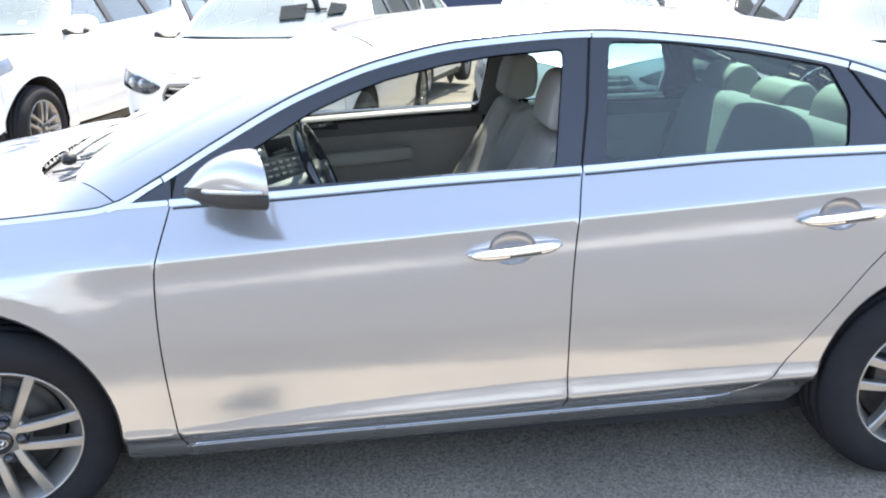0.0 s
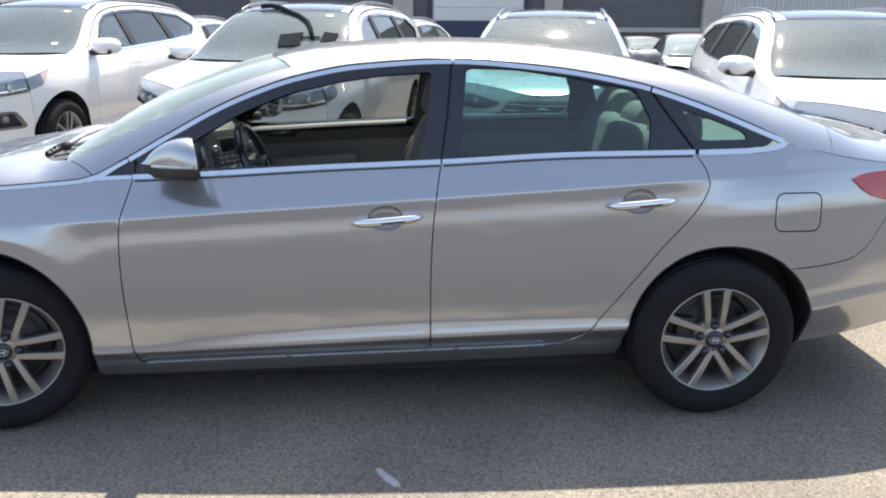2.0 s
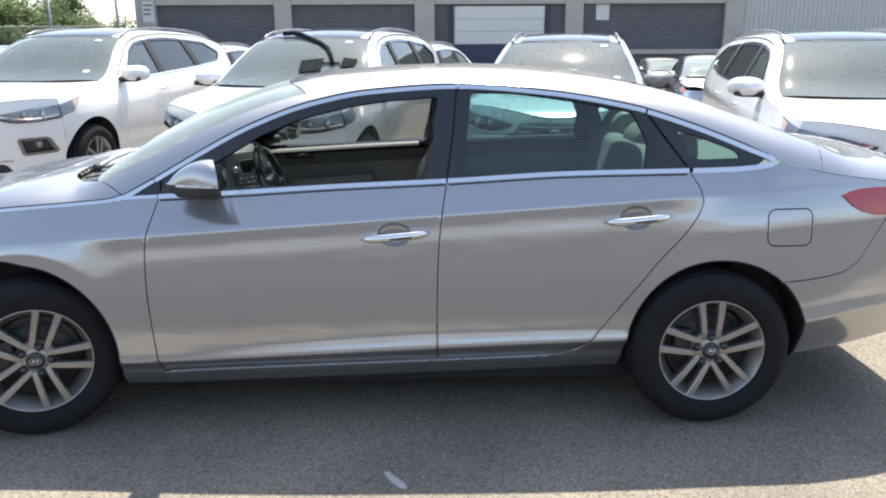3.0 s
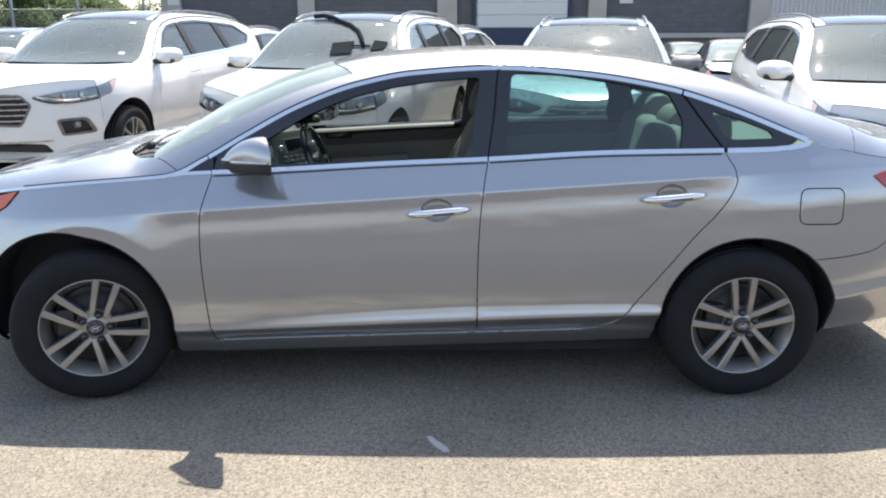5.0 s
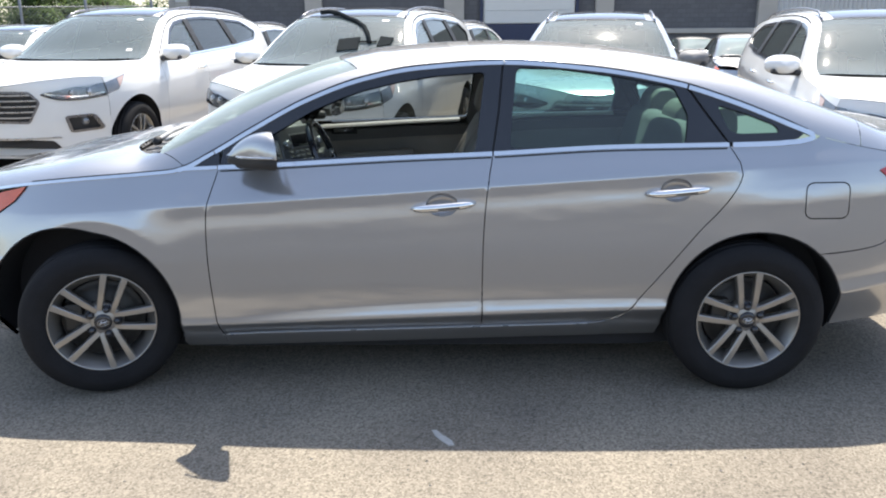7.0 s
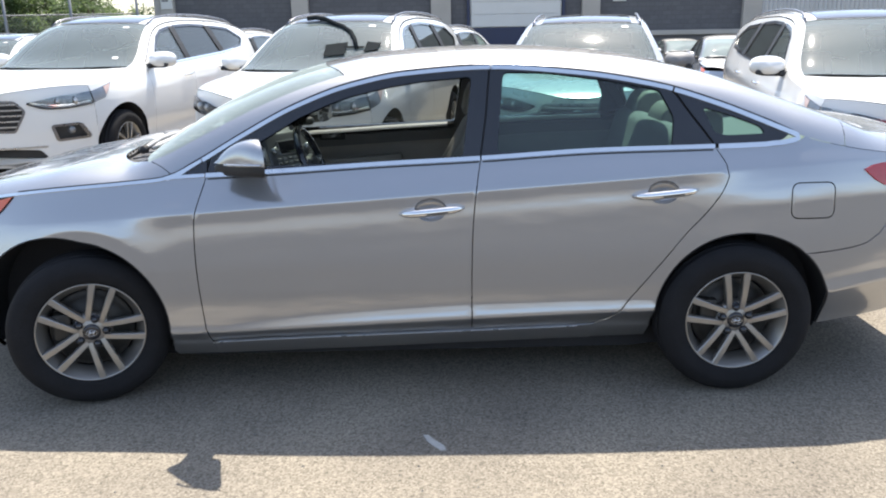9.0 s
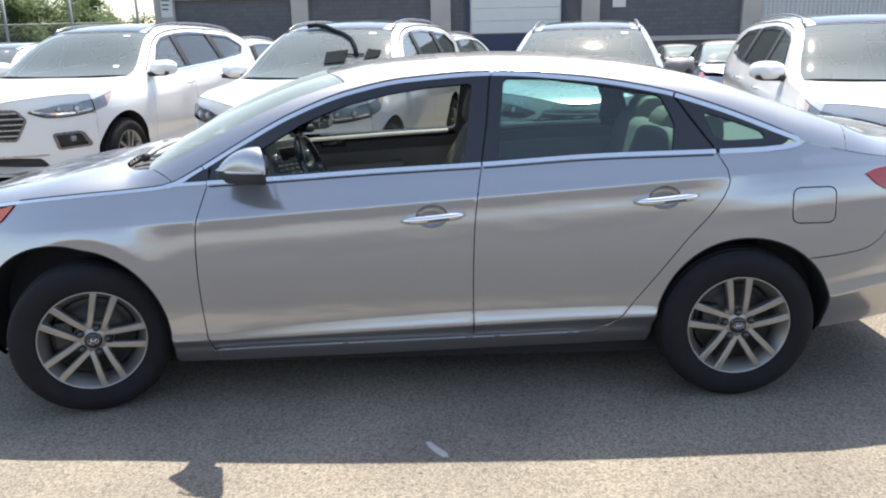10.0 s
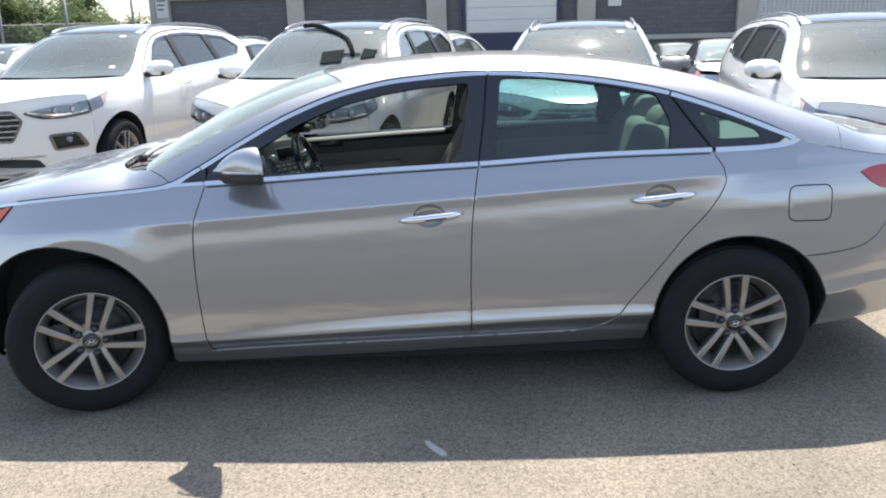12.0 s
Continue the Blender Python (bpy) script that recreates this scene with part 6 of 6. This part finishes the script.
hall = thing("warehouse", "long warehouse with pale concrete piers, dark bays and a white dock door", "building", kind="structure")
TOP = 8.0
edges = [wall_x(v) for v in (-9.656, -9.094, -4.339, -3.647, 1.352, 2.165, 7.528, 8.271, 14.143, 14.905)]
for i in range(5):
    block("pier", edges[2 * i], edges[2 * i + 1], WALL_Y, WALL_Y + 0.5, -0.56, TOP, CONCRETE, hall, 0.02, "pale concrete pier")
for i in range(4):
    x0, x1 = edges[2 * i + 1], edges[2 * i + 2]
    bay = block("bay_wall", x0, x1, WALL_Y + 0.25, WALL_Y + 0.6, -0.56, TOP, DOCK_DARK, hall, 0.0, "dark bay wall")
    block("lintel", x0 + 0.01, x1 - 0.01, WALL_Y + 0.04, WALL_Y + 0.24, 3.33, 4.4, CONCRETE, bay, 0.02, "pale concrete beam over the bay")
    block("ledge", x0 + 0.01, x1 - 0.01, WALL_Y + 0.10, WALL_Y + 0.24, 0.95, 1.18, CONCRETE, bay, 0.02, "pale concrete ledge")
dx0, dx1 = wall_x(2.954), wall_x(6.702)
dd = block("dock_door", dx0, dx1, WALL_Y + 0.12, WALL_Y + 0.24, 1.45, 3.24, DOOR_WHITE, hall, 0.01, "white sectional dock door")
for k in range(3):
    block("door_section", dx0 + 0.06, dx1 - 0.06, WALL_Y + 0.06, WALL_Y + 0.118, 1.48 + 0.585 * k, 2.055 + 0.585 * k, DOOR_WHITE, dd, 0.012)
block("dock_bumper", dx0, dx1, WALL_Y + 0.02, WALL_Y + 0.09, 0.5, 1.44, DOCK_BLUE, hall, 0.03, "dark blue dock bumper")
for s in (dx0 - 0.16, dx1 + 0.02):
    block("door_jamb", s, s + 0.14, WALL_Y + 0.02, WALL_Y + 0.24, 0.5, 3.32, DOCK_BLUE, hall, 0.01)
block("dock_sign", 10.14, 10.78, WALL_Y + 0.19, WALL_Y + 0.245, 2.57, 3.30, DOOR_WHITE, hall, 0.01, "small white sign")
sx0, sx1 = edges[9], edges[9] + 26
n = int((sx1 - sx0) / 0.055)
vs, fs = [], []
for k in range(n + 1):
    yy = WALL_Y + 0.1 - 0.045 * max(-1, min(1, 1.8 * math.sin(k * 2 * math.pi / 4.0)))
    vs += [(sx0 + 0.055 * k, yy, -0.56), (sx0 + 0.055 * k, yy, TOP)]
fs = [(2 * k, 2 * k + 2, 2 * k + 3, 2 * k + 1) for k in range(n)]
part("corrugated_siding", vs, fs, METAL_SIDING, hall, "pale corrugated metal siding", smooth=False)
block("side_wall", edges[0] - 0.3, edges[0], WALL_Y + 0.05, WALL_Y + 25, -0.56, TOP, CONCRETE, hall, 0.0)
block("back_fill", edges[0], sx1, WALL_Y + 0.62, WALL_Y + 25, -0.56, TOP + 0.2, CONCRETE, hall, 0.0)
notice = block("notice", edges[0] + 0.06, edges[1] - 0.06, WALL_Y - 0.03, WALL_Y - 0.004, 2.55, 3.5, DOOR_WHITE, hall, 0.005, "white notice on the pier")
for k in range(3):
    block("notice_line", edges[0] + 0.12, edges[1] - 0.14 - 0.05 * k, WALL_Y - 0.040, WALL_Y - 0.031, 3.30 - 0.2 * k, 3.36 - 0.2 * k, BLACK, notice, 0.0)

# ---- fence and trees beyond the left end ----
FENCE_Y = 27.0
GALV = material("galvanised_steel", (0.22, 0.23, 0.24), 0.5, 0.6, 0, 0.15, 4, 60)
LEAF = material("leaves", (0.09, 0.135, 0.055), 0.6, 0, 0, 0.45, 0.9, 7, 0.0)
leaf_nodes, leaf_link = LEAF.node_tree.nodes, LEAF.node_tree.links.new
through_leaf, leaf_mix = leaf_nodes.new("ShaderNodeBsdfTranslucent"), leaf_nodes.new("ShaderNodeMixShader")
through_leaf.inputs["Color"].default_value = (0.19, 0.27, 0.10, 1)
leaf_mix.inputs[0].default_value = 0.45
leaf_link(leaf_nodes["Principled BSDF"].outputs[0], leaf_mix.inputs[1])
leaf_link(through_leaf.outputs[0], leaf_mix.inputs[2])
leaf_link(leaf_mix.outputs[0], leaf_nodes["Material Output"].inputs["Surface"])
BARK = material("bark", (0.10, 0.075, 0.055), 0.9, 0, 0, 0.3, 8, 40, 0.6)
fence = thing("chain_link_fence", "grey chain-link fence on tall steel posts", "fence")
for k in range(11):
    x = -34.0 + 2.45 * k
    tube("post", [(x, FENCE_Y, -0.56), (x, FENCE_Y, 3.4)], 0.055, GALV, fence, seg=8)
for z in (-0.45, 0.9, 2.2):
    tube("rail", [(-34, FENCE_Y, z), (-9.4, FENCE_Y, z)], 0.025, GALV, fence, seg=6)
vs, fs = [], []
for k in range(-18, 166):
    for sgn in (1, -1):
        a = -34 + 0.15 * k
        b = a + sgn * 2.65
        x0, x1 = max(-34, min(-9.4, a)), max(-34, min(-9.4, b))
        if abs(x1 - x0) < 0.02:
            continue
        z0, z1 = -0.45 + (x0 - a) / (b - a) * 2.65, -0.45 + (x1 - a) / (b - a) * 2.65
        i = len(vs)
        vs += [(x0, FENCE_Y + 0.03, z0), (x1, FENCE_Y + 0.03, z1), (x1, FENCE_Y + 0.03, z1 + 0.012), (x0, FENCE_Y + 0.03, z0 + 0.012)]
        fs.append((i, i + 1, i + 2, i + 3))
part("wire_mesh", vs, fs, GALV, fence, "woven steel wire", smooth=False)


def build_tree(m, height, spread, seed, label):
    """A trunk that tapers and forks, and a crown of many small leaves in uneven clumps."""
    rng = random.Random(seed)
    tree = thing("tree", label, "tree", m, "trees beyond the fence")
    tube("trunk", [(0, 0, 0), (0.05, 0.02, height * 0.2), (-0.04, 0.05, height * 0.45), (0.06, 0, height * 0.75)], [0.2, 0.16, 0.11, 0.04], BARK, tree, seg=8)
    clumps = []
    for k in range(20):
        a, h = rng.uniform(0, 2 * math.pi), rng.uniform(0.12, 0.95)
        r = spread * rng.uniform(0.35, 1.0) * (1.0 if h < 0.6 else 1.35 - h)
        tip = (r * math.cos(a), r * math.sin(a), height * h)
        base = (0, 0, height * max(0.12, h - 0.25))
        mid = tuple((p + q) / 2 + rng.uniform(-0.15, 0.15) for p, q in zip(base, tip))
        tube("limb", [base, mid, tip], [0.06, 0.04, 0.015], BARK, tree, seg=5)
        clumps.append((tip, spread * rng.uniform(0.28, 0.5)))
        clumps.append((mid, spread * rng.uniform(0.2, 0.35)))
    vs, fs = [], []
    for (cx, cy, cz), r in clumps:
        for _ in range(330):
            d = Vector((rng.gauss(0, 1), rng.gauss(0, 1), rng.gauss(0, 0.8))).normalized() * r * rng.uniform(0.3, 1.05) ** 0.6
            s = rng.uniform(0.045, 0.095)
            u = Vector((rng.uniform(-1, 1), rng.uniform(-1, 1), rng.uniform(-0.6, 0.6))).normalized()
            w = u.orthogonal().normalized() * 0.5
            p = Vector((cx, cy, cz)) + d
            i = len(vs)
            vs += [p - u * s, p + w * s, p + u * s, p - w * s]
            fs.append((i, i + 1, i + 2, i + 3))
    part("crown", vs, fs, LEAF, tree, "loose green summer leaves", smooth=False)
    return tree


rng = random.Random(5)
for k in range(22):
    build_tree(Matrix.Translation((-33 + 0.96 * k + rng.uniform(-0.5, 0.5), 30.5 + rng.uniform(-1.2, 6.5), -0.55)), rng.uniform(4.3, 6.0) - (1.3 if k > 18 else 0), rng.uniform(1.4, 2.1), 40 + k, "leafy green tree beyond the fence")

# ---- unseen wall added behind the camera, to shape the paint's reflections ----
FAR_WALL = material("far_pale_wall", (0.29, 0.295, 0.285), 0.9, 0, 0, 0.18, 0.35, 3, 0.3)
vs = []
for k in range(61):
    x, h = -90 + 3.0 * k, 6.0 + 0.9 * math.floor(2.5 * noise.noise(Vector((k * 0.13, 0, 0))))
    vs += [(x, -34, -0.1), (x, -34, h), (x, -40, h + 0.3), (x, -40, -0.1)]
fs = [(4 * k + j, 4 * k + 4 + j, 4 * k + 5 + j, 4 * k + 1 + j) for k in range(60) for j in range(3)]
tagged(part("backdrop", vs, fs, FAR_WALL, smooth=False), "unseen long pale wall, added to shape reflections in the car paint", "wall", kind="structure")

# ---- small things on the ground ----
mark = material("road_paint", (0.44, 0.43, 0.40), 0.8, 0, 0, 0.2, 30, 200, 0.2)
vs = [(1.438, -0.335, 0.004), (1.458, -0.338, 0.004), (1.482, -0.375, 0.004), (1.520, -0.420, 0.004), (1.528, -0.452, 0.004), (1.508, -0.455, 0.004), (1.478, -0.420, 0.004), (1.452, -0.380, 0.004)]
tagged(part("paint_mark", vs + [(a, b, 0.0) for a, b, c in vs], [tuple(range(8))] + [(i, (i + 1) % 8, 8 + (i + 1) % 8, 8 + i) for i in range(8)], mark, smooth=False), "faded pale paint dab on the asphalt", "road mark")
rng = random.Random(11)
vs, fs = [], []
for k in range(260):
    x, y, r = rng.uniform(-1.2, 4.6), rng.uniform(-1.6, 0.25), rng.uniform(0.003, 0.008)
    i = len(vs)
    a = rng.uniform(0, 6.28)
    vs += [(x + r * math.cos(a + j * 1.571) * rng.uniform(0.7, 1.2), y + r * math.sin(a + j * 1.571) * rng.uniform(0.7, 1.2), 0.0) for j in range(4)] + [(x, y, r * 0.8)]
    fs += [(i + j, i + (j + 1) % 4, i + 4) for j in range(4)]
tagged(part("gravel", vs, fs, material("gravel_stone", (0.16, 0.15, 0.135), 0.9, 0, 0, 0.5, 20, 80), smooth=False), "loose dark grit scattered on the asphalt", "gravel", kind="stuff")
